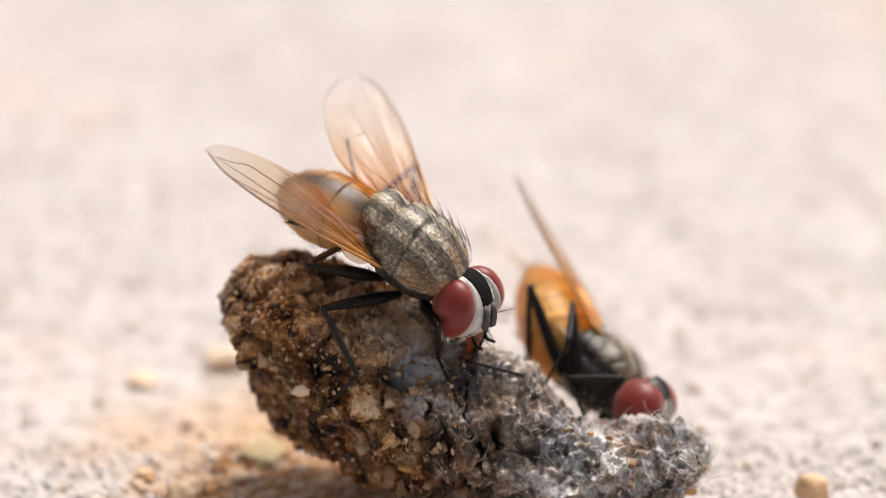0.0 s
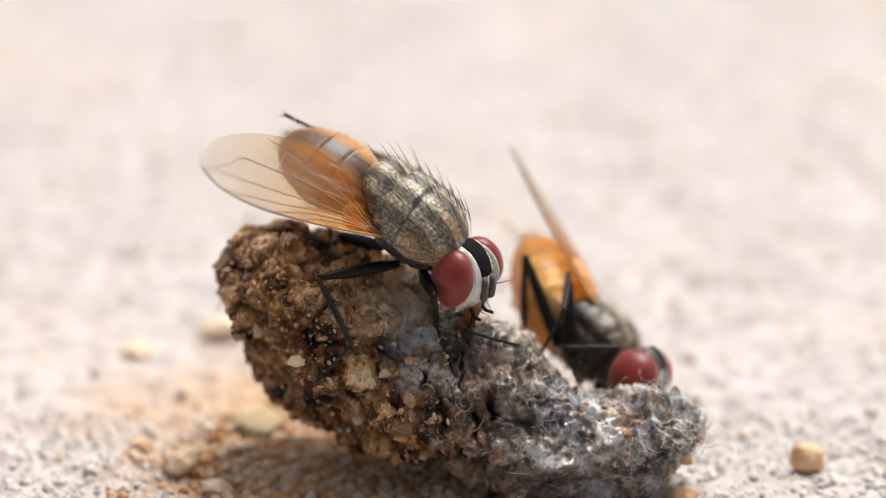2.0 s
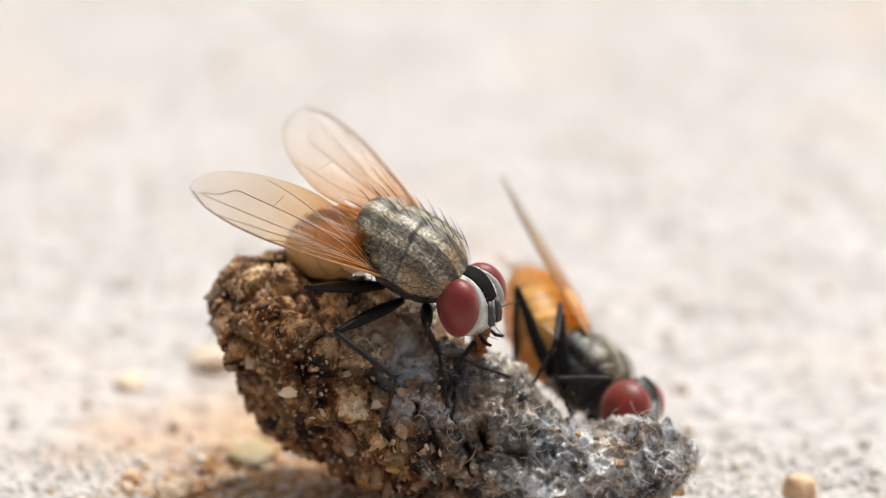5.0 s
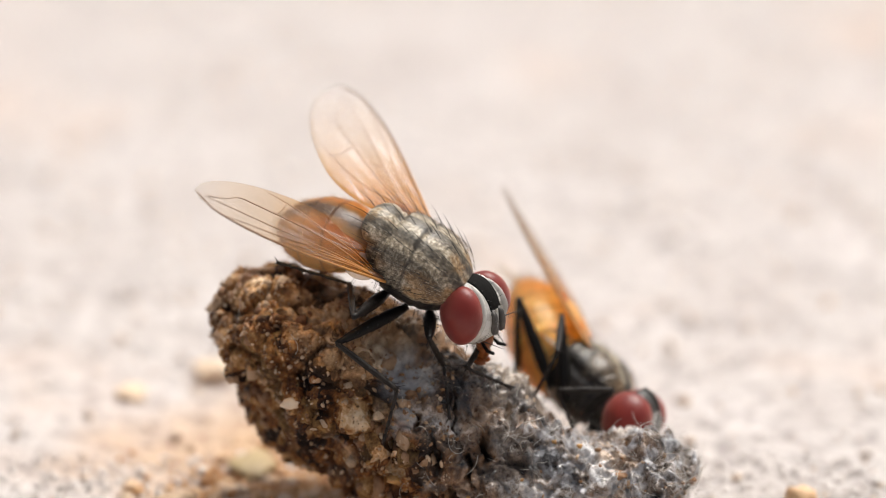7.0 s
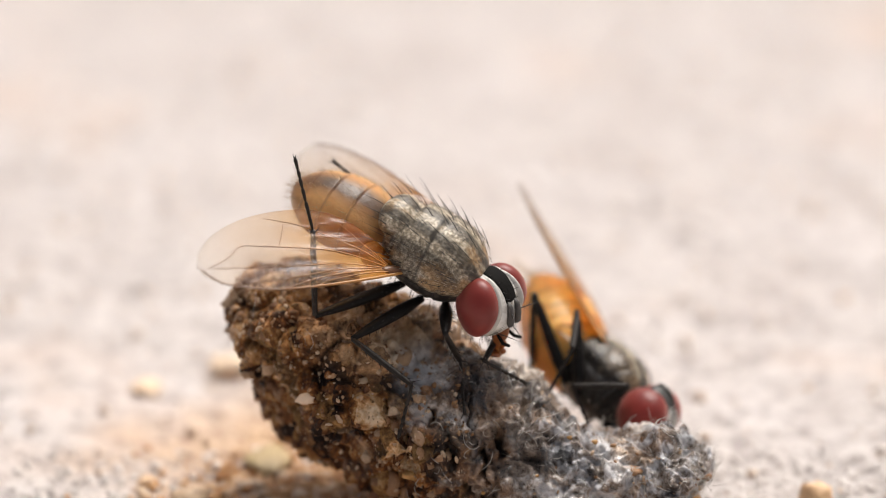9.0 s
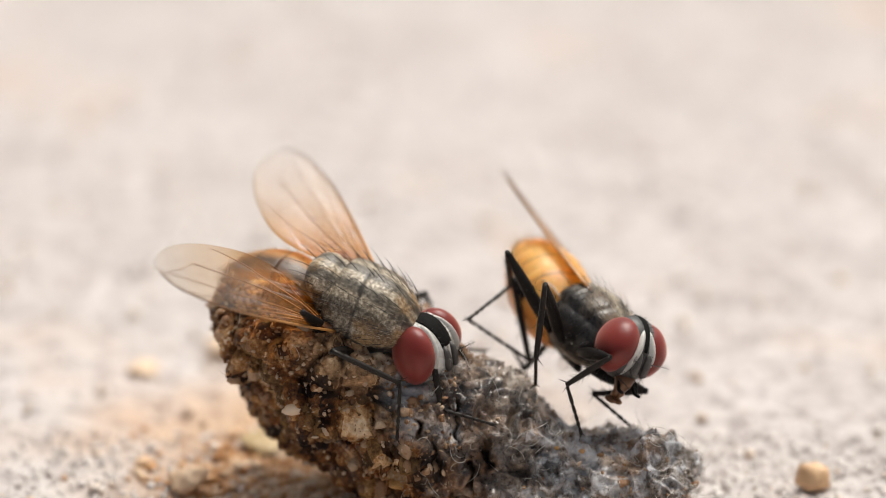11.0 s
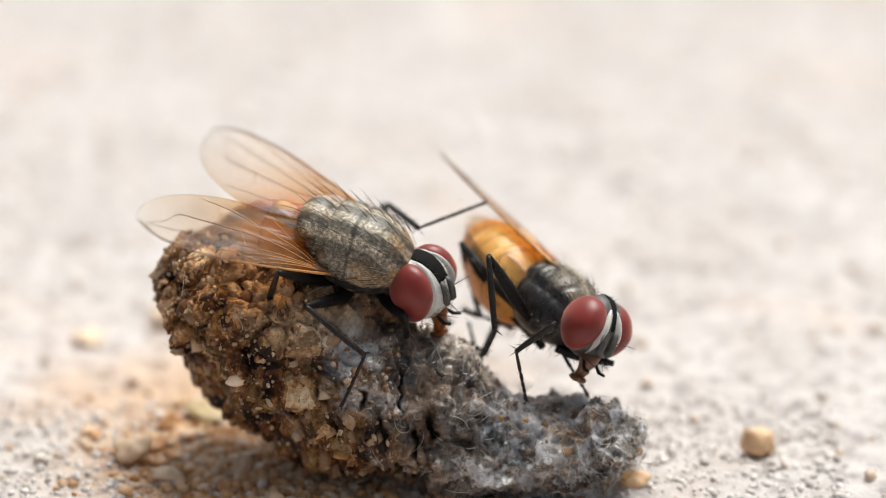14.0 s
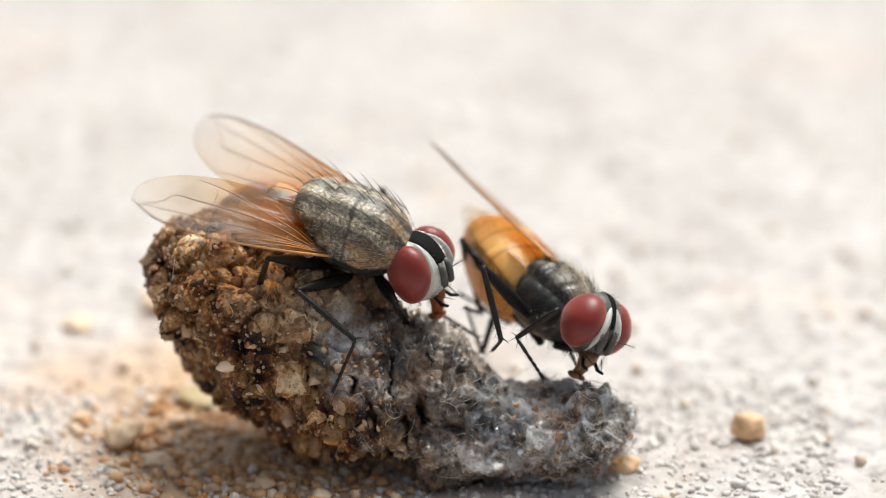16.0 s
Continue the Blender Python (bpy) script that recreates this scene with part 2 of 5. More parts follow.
def wing_material():
    """Clear membrane, tinted amber towards the root, with a wet-looking sheen."""
    m = Mat("wing_membrane")
    m.n.remove(m.b)
    x, y = m.axis(0), m.axis(1)
    along = m.ramp(m.math("MULTIPLY", x, 1 / 4.2), (0.03, 1.0), (0.3, 0.66), (0.6, 0.22), (1.0, 0.0))
    n = m.noise(1.5, 4)
    tint = m.mix(along, (0.94, 0.92, 0.89), m.mix(n, (0.8, 0.47, 0.12), (0.92, 0.66, 0.28)))
    clear = m.n.new("ShaderNodeBsdfTransparent")
    m.link(tint, clear.inputs[0])
    milk = m.n.new("ShaderNodeBsdfTranslucent")
    m.link(m.mix(along, (0.76, 0.72, 0.67), (0.86, 0.54, 0.16)), milk.inputs[0])
    shine = m.n.new("ShaderNodeBsdfGlossy")
    shine.inputs["Roughness"].default_value = 0.5
    shine.inputs["Color"].default_value = (0.85, 0.88, 1.0, 1)
    bump = m.n.new("ShaderNodeBump")
    bump.inputs["Strength"].default_value, bump.inputs["Distance"].default_value = 0.7, 0.05 * MM
    m.link(m.noise(4.0, 4, stretch=(0.4, 2.5, 1)), bump.inputs["Height"])
    m.link(bump.outputs[0], shine.inputs["Normal"])
    dense = m.math("ADD", m.math("MULTIPLY", along, 0.2), 0.02)
    a = m.n.new("ShaderNodeMixShader")
    m.link(dense, a.inputs[0]), m.link(clear.outputs[0], a.inputs[1]), m.link(milk.outputs[0], a.inputs[2])
    f = m.n.new("ShaderNodeFresnel")
    f.inputs[0].default_value = 1.4
    m.link(bump.outputs[0], f.inputs["Normal"])
    folds = m.math("MULTIPLY", m.ramp(m.noise(2.2, 4, stretch=(0.3, 2.2, 1)), (0.5, 0.0), (0.62, 1.0)), m.ramp(m.math("MULTIPLY", x, 1 / 4.2), (0.1, 0.0), (0.25, 0.08), (0.45, 0.06), (0.7, 0.0)))
    b = m.n.new("ShaderNodeMixShader")
    m.link(m.math("ADD", folds, m.math("ADD", m.math("MULTIPLY", f.outputs[0], 0.05), 0.008)), b.inputs[0]), m.link(a.outputs[0], b.inputs[1]), m.link(shine.outputs[0], b.inputs[2])
    m.link(b.outputs[0], m.out.inputs[0])
    return m.m


def lobe_material():
    """Thin milky skin."""
    m = Mat("milky_lobe")
    clear = m.n.new("ShaderNodeBsdfTransparent")
    clear.inputs[0].default_value = (0.93, 0.86, 0.78, 1)
    m.put(color=m.mix(m.noise(3.0, 4), (0.6, 0.5, 0.42), (0.75, 0.7, 0.68)), rough=0.3)
    a = m.n.new("ShaderNodeMixShader")
    a.inputs[0].default_value = 0.35
    m.link(clear.outputs[0], a.inputs[1]), m.link(m.b.outputs[0], a.inputs[2]), m.link(a.outputs[0], m.out.inputs[0])
    return m.m


def vein_material():
    """Orange at the root, dark brown towards the tip."""
    m = Mat("wing_vein")
    col = m.ramp(m.math("MULTIPLY", m.axis(0), 1 / 4.2), (0.1, (0.56, 0.26, 0.07)), (0.4, (0.36, 0.17, 0.055)), (0.65, (0.22, 0.11, 0.05)), (1.0, (0.18, 0.1, 0.055)))
    return m.put(color=col, rough=0.3).bump(m.noise(12.0, 3), 0.4, 0.01).m


M_SLAB = slab_material()
M_SAND_WARM = grain_material("orange_sand", (0.42, 0.19, 0.06), (0.66, 0.37, 0.16), (0.8, 0.64, 0.46))
M_SAND = grain_material("quartz_sand", (0.6, 0.42, 0.27), (0.72, 0.6, 0.5), (0.82, 0.77, 0.73))
M_GRAVEL = grain_material("grey_gravel", (0.46, 0.4, 0.36), (0.62, 0.56, 0.52), (0.8, 0.74, 0.69))
M_STONE = grain_material("warm_pebble", (0.74, 0.46, 0.24), (0.8, 0.58, 0.38), (0.84, 0.7, 0.54), 1.6, False)
M_FLAKE = grain_material("yellow_flake", (0.5, 0.37, 0.19), (0.6, 0.46, 0.25), (0.7, 0.57, 0.34), 1.6, False)
M_CRUMB = grain_material("dropping_crumb", (0.16, 0.065, 0.025), (0.36, 0.19, 0.09), (0.6, 0.44, 0.29), 3.0, False)
BASE = Vector((0.0, 1.4, 0.0))      # the dropping's origin, under its middle
SUNLIT_TOP = S(-1.61, -1.27, -0.3)         # a pale crumbly patch on its top, sunlight painted into its colour
CREST = S(1.35, -2.6, -0.5)          # the pale crumbly crest where the first fly feeds
CUP = S(-0.7, -2.36, -0.1)         # a pale hollow in its top
M_GRIT = grain_material("dropping_grit", (0.16, 0.07, 0.025), (0.4, 0.22, 0.1), (0.68, 0.52, 0.36), 6.0)
M_DROP = dropping_material()
M_CHIP = plain("amber_chip", (0.72, 0.4, 0.14), 0.4, 5.0, 0.03)
M_FIBRE = plain("pale_fibre", (0.62, 0.58, 0.52), 0.4)
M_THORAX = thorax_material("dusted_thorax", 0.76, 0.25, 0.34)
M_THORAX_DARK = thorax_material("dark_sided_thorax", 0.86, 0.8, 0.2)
M_BLACK = plain("black_cuticle", (0.009, 0.007, 0.006), 0.45, 8.0, 0.02, spec=0.22)
M_LEG = plain("dark_leg", (0.02, 0.014, 0.01), 0.45, 10.0, 0.02, spec=0.3)
M_ANTENNA = plain("grey_antenna", (0.09, 0.08, 0.072), 0.5, 9.0, 0.02)
M_SETA = plain("dark_bristle", (0.02, 0.018, 0.016), 0.35)
M_EYE = eye_material()
M_FACE = head_material("silver_face", 0.86)
M_FACE_GREY = head_material("dark_face", 0.08)
M_ORBIT = plain("silver_orbit", (0.6, 0.58, 0.53), 0.4, 12.0, 0.01, 0.3)
M_STRIPE = plain("matt_black_stripe", (0.01, 0.009, 0.008), 0.8, 14.0, 0.03, spec=0.12)
M_FUZZ = plain("pale_fuzz", (0.62, 0.52, 0.38), 0.35)
M_DOWN = plain("golden_down", (0.5, 0.34, 0.16), 0.4)
M_MOUTH = plain("brown_mouthpart", (0.2, 0.085, 0.035), 0.3, 5.0, 0.02, 0.6)
M_ORANGE = plain("orange_mouthpart", (0.36, 0.11, 0.025), 0.3, 5.0, 0.02, 0.6, sss=0.2)
M_VEIN = vein_material()
M_WING = wing_material()
M_LOBE = lobe_material()
M_AMBER = abdomen_material((0.74, 0.37, 0.14), (0.48, 0.2, 0.065), 0.9)
M_YELLOW = abdomen_material((0.95, 0.47, 0.12), (0.8, 0.25, 0.04), 0.0)


# ---- shape helpers (bmesh in mm) ----
def part(name, bm, material, parent=None, label="", smooth=True):
    """Link a bmesh in mm as one mesh object under parent."""
    bmesh.ops.recalc_face_normals(bm, faces=bm.faces)
    bmesh.ops.scale(bm, vec=(MM, MM, MM), verts=bm.verts)
    me = bpy.data.meshes.new(name)
    bm.to_mesh(me)
    bm.free()
    me.materials.append(material)
    if smooth:
        me.shade_smooth()
    ob = new(name, me)
    ob.parent = parent
    return tagged(ob, label)


def mesh_part(name, verts, faces, material, parent=None, label=""):
    me = bpy.data.meshes.new(name)
    me.from_pydata((np.asarray(verts) * MM).tolist(), [], faces)
    me.materials.append(material)
    me.shade_smooth()
    ob = new(name, me)
    ob.parent = parent
    return tagged(ob, label)


def ring_surface(bm, rings):
    """Join closed rings of points end to end and close both ends."""
    rows = [[bm.verts.new(p) for p in r] for r in rings]
    k = len(rows[0])
    for a, b in zip(rows, rows[1:]):
        for i in range(k):
            bm.faces.new((a[i], a[(i + 1) % k], b[(i + 1) % k], b[i]))
    for r in (rows[0], rows[-1]):
        c = bm.verts.new(sum((v.co for v in r), Vector()) / k)
        for i in range(k):
            bm.faces.new((r[i], r[(i + 1) % k], c))


def tube(bm, points, radii, sides=6):
    """A tapering round rod along points."""
    points = [Vector(p) for p in points]
    rings, side = [], None
    for i, p in enumerate(points):
        d = (points[min(i + 1, len(points) - 1)] - points[max(i - 1, 0)]).normalized()
        if side is None:
            side = d.orthogonal().normalized()
        side = (side - d * side.dot(d)).normalized()
        up = d.cross(side)
        r = radii[i] if isinstance(radii, (list, tuple)) else radii
        rings.append([p + (side * math.cos(a) + up * math.sin(a)) * r for a in (2 * math.pi * k / sides for k in range(sides))])
    ring_surface(bm, rings)


def bristle(bm, root, way, length, thick=0.018, bend=(0, 0, 0), sides=4):
    root, way, bend = Vector(root), Vector(way).normalized(), Vector(bend)
    tube(bm, [root + way * length * s + bend * (length * s * s) for s in (0, 0.35, 0.7, 1.0)], [thick, thick * 0.8, thick * 0.5, thick * 0.12], sides)


def ellipsoid(bm, centre, radii, seg=24, rings=14, warp=None):
    """A round body; warp moves each unit point first."""
    c, made = Vector(centre), []
    for j in range(1, rings):
        th = math.pi * j / rings
        row = []
        for i in range(seg):
            ph = 2 * math.pi * i / seg
            u = Vector((math.cos(th), math.sin(th) * math.cos(ph), math.sin(th) * math.sin(ph)))
            p = Vector((u.x * radii[0], u.y * radii[1], u.z * radii[2]))
            row.append(c + (warp(p, u) if warp else p))
        made.append(row)
    ring_surface(bm, made)


def pebble_verts(rng, size, rough=0.22, level=1):
    bm = bmesh.new()
    bmesh.ops.create_icosphere(bm, subdivisions=level, radius=1.0)
    o = Vector((rng.random() * 90, rng.random() * 90, 0))
    sc = Vector((rng.uniform(0.75, 1.25), rng.uniform(0.7, 1.1), rng.uniform(0.6, 0.95)))
    for v in bm.verts:
        k = 1 + rough * 2 * noise.noise(v.co * 1.3 + o) + rough * noise.noise(v.co * 3.1 + o)
        v.co = Vector((v.co.x * sc.x, v.co.y * sc.y, v.co.z * sc.z)) * k * size
    return bm


# ---- ground ----
def ground():
    """One sheet, fine where the lens looks, stretching away to the horizon."""
    tail = [14.0 * 1.75 ** k for k in range(1, 12)]
    xs = np.array([-t for t in reversed(tail)] + list(np.linspace(-14, 14, 190)) + tail)
    ys = np.array([-9 - 5 * 1.8 ** k for k in range(12, 0, -1)] + list(np.linspace(-9, 46, 330)) + [46 + 8 * 1.75 ** k for k in range(1, 13)])
    verts = []
    for y in ys:
        for x in xs:
            z = 0.0
            if abs(x) < 15 and -10 < y < 48:
                p = Vector((x, y, 0))
                z = 0.14 * noise.noise(p * 0.55) + 0.07 * noise.noise(p * 1.6) + 0.04 * noise.noise(p * 3.7)
            verts.append((x, y, z - 0.05))
    w = len(xs)
    faces = [(j * w + i, j * w + i + 1, (j + 1) * w + i + 1, (j + 1) * w + i) for j in range(len(ys) - 1) for i in range(w - 1)]
    ob = mesh_part("ground", verts, faces, M_SLAB)
    return tagged(ob, "pale sandy concrete slab with a rough pitted face", "ground", kind="structure")


def sand(name, count, spread, material, label, seed, low=False):
    """Loose quartz grains strewn on the slab."""
    rng = random.Random(seed)
    shapes = []
    for k in range(12):
        bm = pebble_verts(rng, 1.0, 0.25, 1)
        bm.verts.ensure_lookup_table()
        shapes.append((np.array([v.co[:] for v in bm.verts]), [tuple(v.index for v in f.verts) for f in bm.faces]))
        bm.free()
    verts, faces, base = [], [], 0
    for k in range(count):
        if spread:
            x, y = rng.gauss(-2.2, 1.5), rng.gauss(-0.1, 1.2)
            size = 0.05 + 0.12 * rng.random() ** 2
        elif low:
            x, y = rng.uniform(-9, 9), rng.uniform(-4.5, 2.2)
            size = 0.035 + 0.08 * rng.random() ** 2
        else:
            x, y = rng.uniform(-13, 13), rng.uniform(-6, 42)
            size = 0.04 + 0.12 * rng.random() ** 3
        v, f = shapes[k % 12]
        a = rng.random() * 6.28
        c, s = math.cos(a), math.sin(a)
        p = Vector((x, y, 0))
        z = 0.14 * noise.noise(p * 0.55) + 0.07 * noise.noise(p * 1.6) + 0.04 * noise.noise(p * 3.7) - 0.05
        verts.append(np.stack([v[:, 0] * c - v[:, 1] * s, v[:, 0] * s + v[:, 1] * c, v[:, 2]], 1) * size + (x, y, z + size * (0.1 if low else 0.35)))
        faces += [tuple(i + base for i in q) for q in f]
        base += len(v)
    ob = mesh_part(name, np.concatenate(verts), faces, material)
    return tagged(ob, label, "sand", kind="stuff")


def stone(x, y, size, seed, label, flat=0.85):
    bm = pebble_verts(random.Random(seed), size, 0.2, 3)
    for v in bm.verts:
        v.co.z *= flat
    low = min(v.co.z for v in bm.verts)
    ob = part("pebble", bm, M_FLAKE if "yellow" in label else M_STONE)
    ob.location = (x * MM, y * MM, (-low - 0.08) * MM)
    return tagged(ob, label, "pebble", "loose pebbles on the slab")


def on_slab(right, up):
    """Where the sight line of a stage point meets the slab, in mm."""
    near = -(AIM.z + up * STAGE[2][1]) / (STAGE[2][2] - up * STAGE[2][1] / REACH)
    return S(right * (REACH - near) / REACH, up * (REACH - near) / REACH, near)


ground()
sand("sand", 2400, False, M_SAND, "loose cream quartz sand on the slab", 5)
sand("orange_sand", 2500, True, M_SAND_WARM, "orange-brown sand heaped beside the dropping", 6)
sand("gravel", 3600, False, M_GRAVEL, "fine grey and white gravel set in the slab", 7, True)


# ---- the dropping ----
SPINE = [  # centre, half height across the spine, half depth
    (S(-4.35, -0.84, -2), 0.3, 0.4), (S(-4.05, -1.01, -1.9), 0.85, 0.9), (S(-3.10, -1.69, -1.6), 1.42, 1.4), (S(-1.79, -2.59, -1.3), 1.62, 1.6),
    (S(-0.10, -3.62, -1.2), 1.6, 1.65), (S(1.36, -4.34, -1.1), 1.36, 1.5), (S(2.99, -4.60, -1), 1.14, 1.3), (S(3.85, -4.63, -0.9), 1.06, 1.1),
    (S(4.35, -4.68, -0.8), 1.02, 1.0), (S(4.58, -4.78, -0.8), 0.93, 0.85), (S(4.72, -4.88, -0.8), 0.7, 0.6)]
SWELLS = [  # where the mass bulges or dips: place, height, reach
    (S(1.4, -3.0, -0.7), 0.32, 0.6), (S(0.8, -2.75, -0.6), 0.2, 0.5), (S(0.35, -2.75, -0.3), 0.25, 0.5), (S(-1.3, -1.75, -0.4), -0.25, 0.6),
    (S(-3.7, -0.75, -1.0), 0.2, 0.5), (S(-3.0, -3.3, -1.3), 0.4, 0.75), (S(-4.15, -2.2, -1.6), -0.3, 0.6), (S(-2.2, -3.4, 0.1), 0.25, 0.6), (S(-3.4, -1.5, -0.3), 0.22, 0.45), (S(4.95, -4.1, -0.6), 0.15, 0.3), (S(-0.9, -3.5, 0.2), 0.2, 0.6)]
RIM = S(-0.16, -1.69, -1.7)      # the raised far rim of the hollow
CRACKS = [(S(-0.93, -3.86, 0.4), 0.05, 0.3), (S(0.62, -4.30, 0.5), 0.06, 0.4), (S(1.34, -3.30, 0.5), 0.05, 0.25), (S(-1.26, -3.09, 0.3), 0.06, 0.25), (S(-0.06, -3.97, 0.4), 0.09, 0.5), (S(0.91, -3.69, 0.5), 0.08, 0.38), (S(0.18, -4.85, 0.5), 0.1, 0.25), (S(0.31, -3.09, 0.3), 0.05, 0.4), (S(-0.43, -3.26, 0.3), 0.05, 0.2)]


def spline(vals, s):
    """Catmull-Rom through vals at s in 0..1."""
    n = len(vals) - 1
    i = min(int(s * n), n - 1)
    f = s * n - i
    a, b, c, d = (vals[max(i - 1, 0)], vals[i], vals[i + 1], vals[min(i + 2, n)])
    return 0.5 * ((2 * b) + (c - a) * f + (2 * a - 5 * b + 4 * c - d) * f * f + (3 * b - a - 3 * c + d) * f ** 3)


def dropping():
    rows, around = 460, 330
    mids, tall, deep = [p for p, _, _ in SPINE], [a for _, a, _ in SPINE], [b for _, _, b in SPINE]
    out = STAGE @ Vector((0, 0, 1))
    verts = []
    for j in range(rows + 1):
        s = j / rows
        c = spline(mids, s)
        d = (spline(mids, min(s + 0.01, 1)) - spline(mids, max(s - 0.01, 0))).normalized()
        up = out.cross(d).normalized()
        dep = d.cross(up)
        a, b = max(spline(tall, s), 0.02), max(spline(deep, s), 0.02)
        if j in (0, rows):
            a = b = 0.02
        for i in range(around):
            ang = 2 * math.pi * i / around
            n = (up * (math.cos(ang) / a) + dep * (math.sin(ang) / b)).normalized()
            p = c + up * (a * math.cos(ang)) + dep * (b * math.sin(ang))
            edge = min(1.0, a / 0.9)
            h = 0.34 * noise.noise(p * 0.62) + 0.2 * noise.noise(p * 1.35 + Vector((7, 0, 0)))
            right = 1 / (1 + math.exp(-(p.x - 0.5) * 2))
            w = p + 0.22 * noise.noise_vector(p * 2.2)
            (d1, d2, *_), cells = noise.voronoi(w * 1.45)
            lumps = (0.25 + 0.16 * noise.cell(cells[0] * 7.3)) * (0.62 - min(d1, 0.8) ** 2 * 1.6) - 0.12 * math.exp(-((d2 - d1) / 0.1) ** 2)
            (d1, d2, *_), _ = noise.voronoi(w * 3.6)
            lumps += 0.09 * (0.5 - d1) - 0.05 * math.exp(-((d2 - d1) / 0.12) ** 2) + 0.05 * noise.noise(p * 4.6)
            q = Vector((p.x * 1.0, p.y * 1.5, p.z * 1.5)) + noise.noise(p * 0.9) * Vector((1, 1, 1))
            wrinkles = 0.2 * (0.4 - abs(noise.noise(q * 0.9)) * 1.8) + 0.1 * (0.4 - abs(noise.noise(q * 2.1)) * 1.8) + 0.05 * (0.4 - abs(noise.noise(p * 5)) * 1.8)
            q = w + 0.15 * noise.noise_vector(p * 3.1)
            wrinkles += 0.15 * (0.35 - abs(noise.noise(Vector((q.x * 2.2, q.y * 3.4, q.z * 3.4)))) * 1.9) + 0.03 * (0.35 - abs(noise.noise(q * 6)) * 1.9)
            belt = math.exp(-((p.x - 0.1) / 1.15) ** 4)
            folds = 0.16 * (0.4 - abs(noise.noise(Vector((q.x * 3.2, q.y * 0.7, q.z * 0.7)))) * 2) + 0.07 * (0.4 - abs(noise.noise(Vector((q.x * 8, q.y * 1.6, q.z * 1.6)))) * 2)
            h += belt * folds
            h += lumps * (1 - 0.6 * right) * (1 - 0.45 * belt) + wrinkles * right + (1 - 0.7 * right) * (0.04 * noise.noise(p * 8.0) + 0.02 * noise.noise(p * 19.0))
            for place, high, wide in SWELLS:
                h += high * math.exp(-((p - place).length / wide) ** 2)
            q = p - CUP
            h -= 0.6 * math.exp(-(q.length / 0.7) ** 2)
            h += 0.5 * math.exp(-((p - RIM).length / 0.9) ** 2)
            for m, wide, high in CRACKS:
                q = STAGE.transposed() @ (p - m)
                if q.z > -1.2:
                    h -= 0.5 * math.exp(-((q.x + 0.12 * q.y + 0.16 * noise.noise(p * 4)) / (wide * 0.75)) ** 2 - (q.y / high) ** 4)
            p = p + n * h * edge
            if p.z < 0.12:
                p.z = 0.02 + (p.z - 0.12) * 0.06
            verts.append(p - BASE)
    faces = [(j * around + i, j * around + (i + 1) % around, (j + 1) * around + (i + 1) % around, (j + 1) * around + i) for j in range(rows) for i in range(around)]
    faces += [tuple(range(around)), tuple(range(rows * around, (rows + 1) * around))]
    root = new("dropping")
    tagged(root, "lumpy dried brown and grey dropping with grains and hairs", "dropping")
    root.location = BASE * MM
    body = mesh_part("body", [v[:] for v in verts], faces, M_DROP, root, "crusted brown and grey matted mass")
    bm = bmesh.new()
    bm.from_mesh(body.data)
    bmesh.ops.recalc_face_normals(bm, faces=bm.faces)
    bm.to_mesh(body.data)
    bm.free()
    return root, body


DROPPING, DROP_BODY = dropping()


def on_drop(right, up, near=0.0):
    """The point of the dropping's crust that faces the lens at a stage place; the place itself where there is none."""
    way = STAGE @ Vector((0, 0, -1))
    hit, p, _, _ = DROP_BODY.ray_cast((S(right, up, 12) - BASE) * MM, way)
    return p / MM + BASE if hit else S(right, up, near)


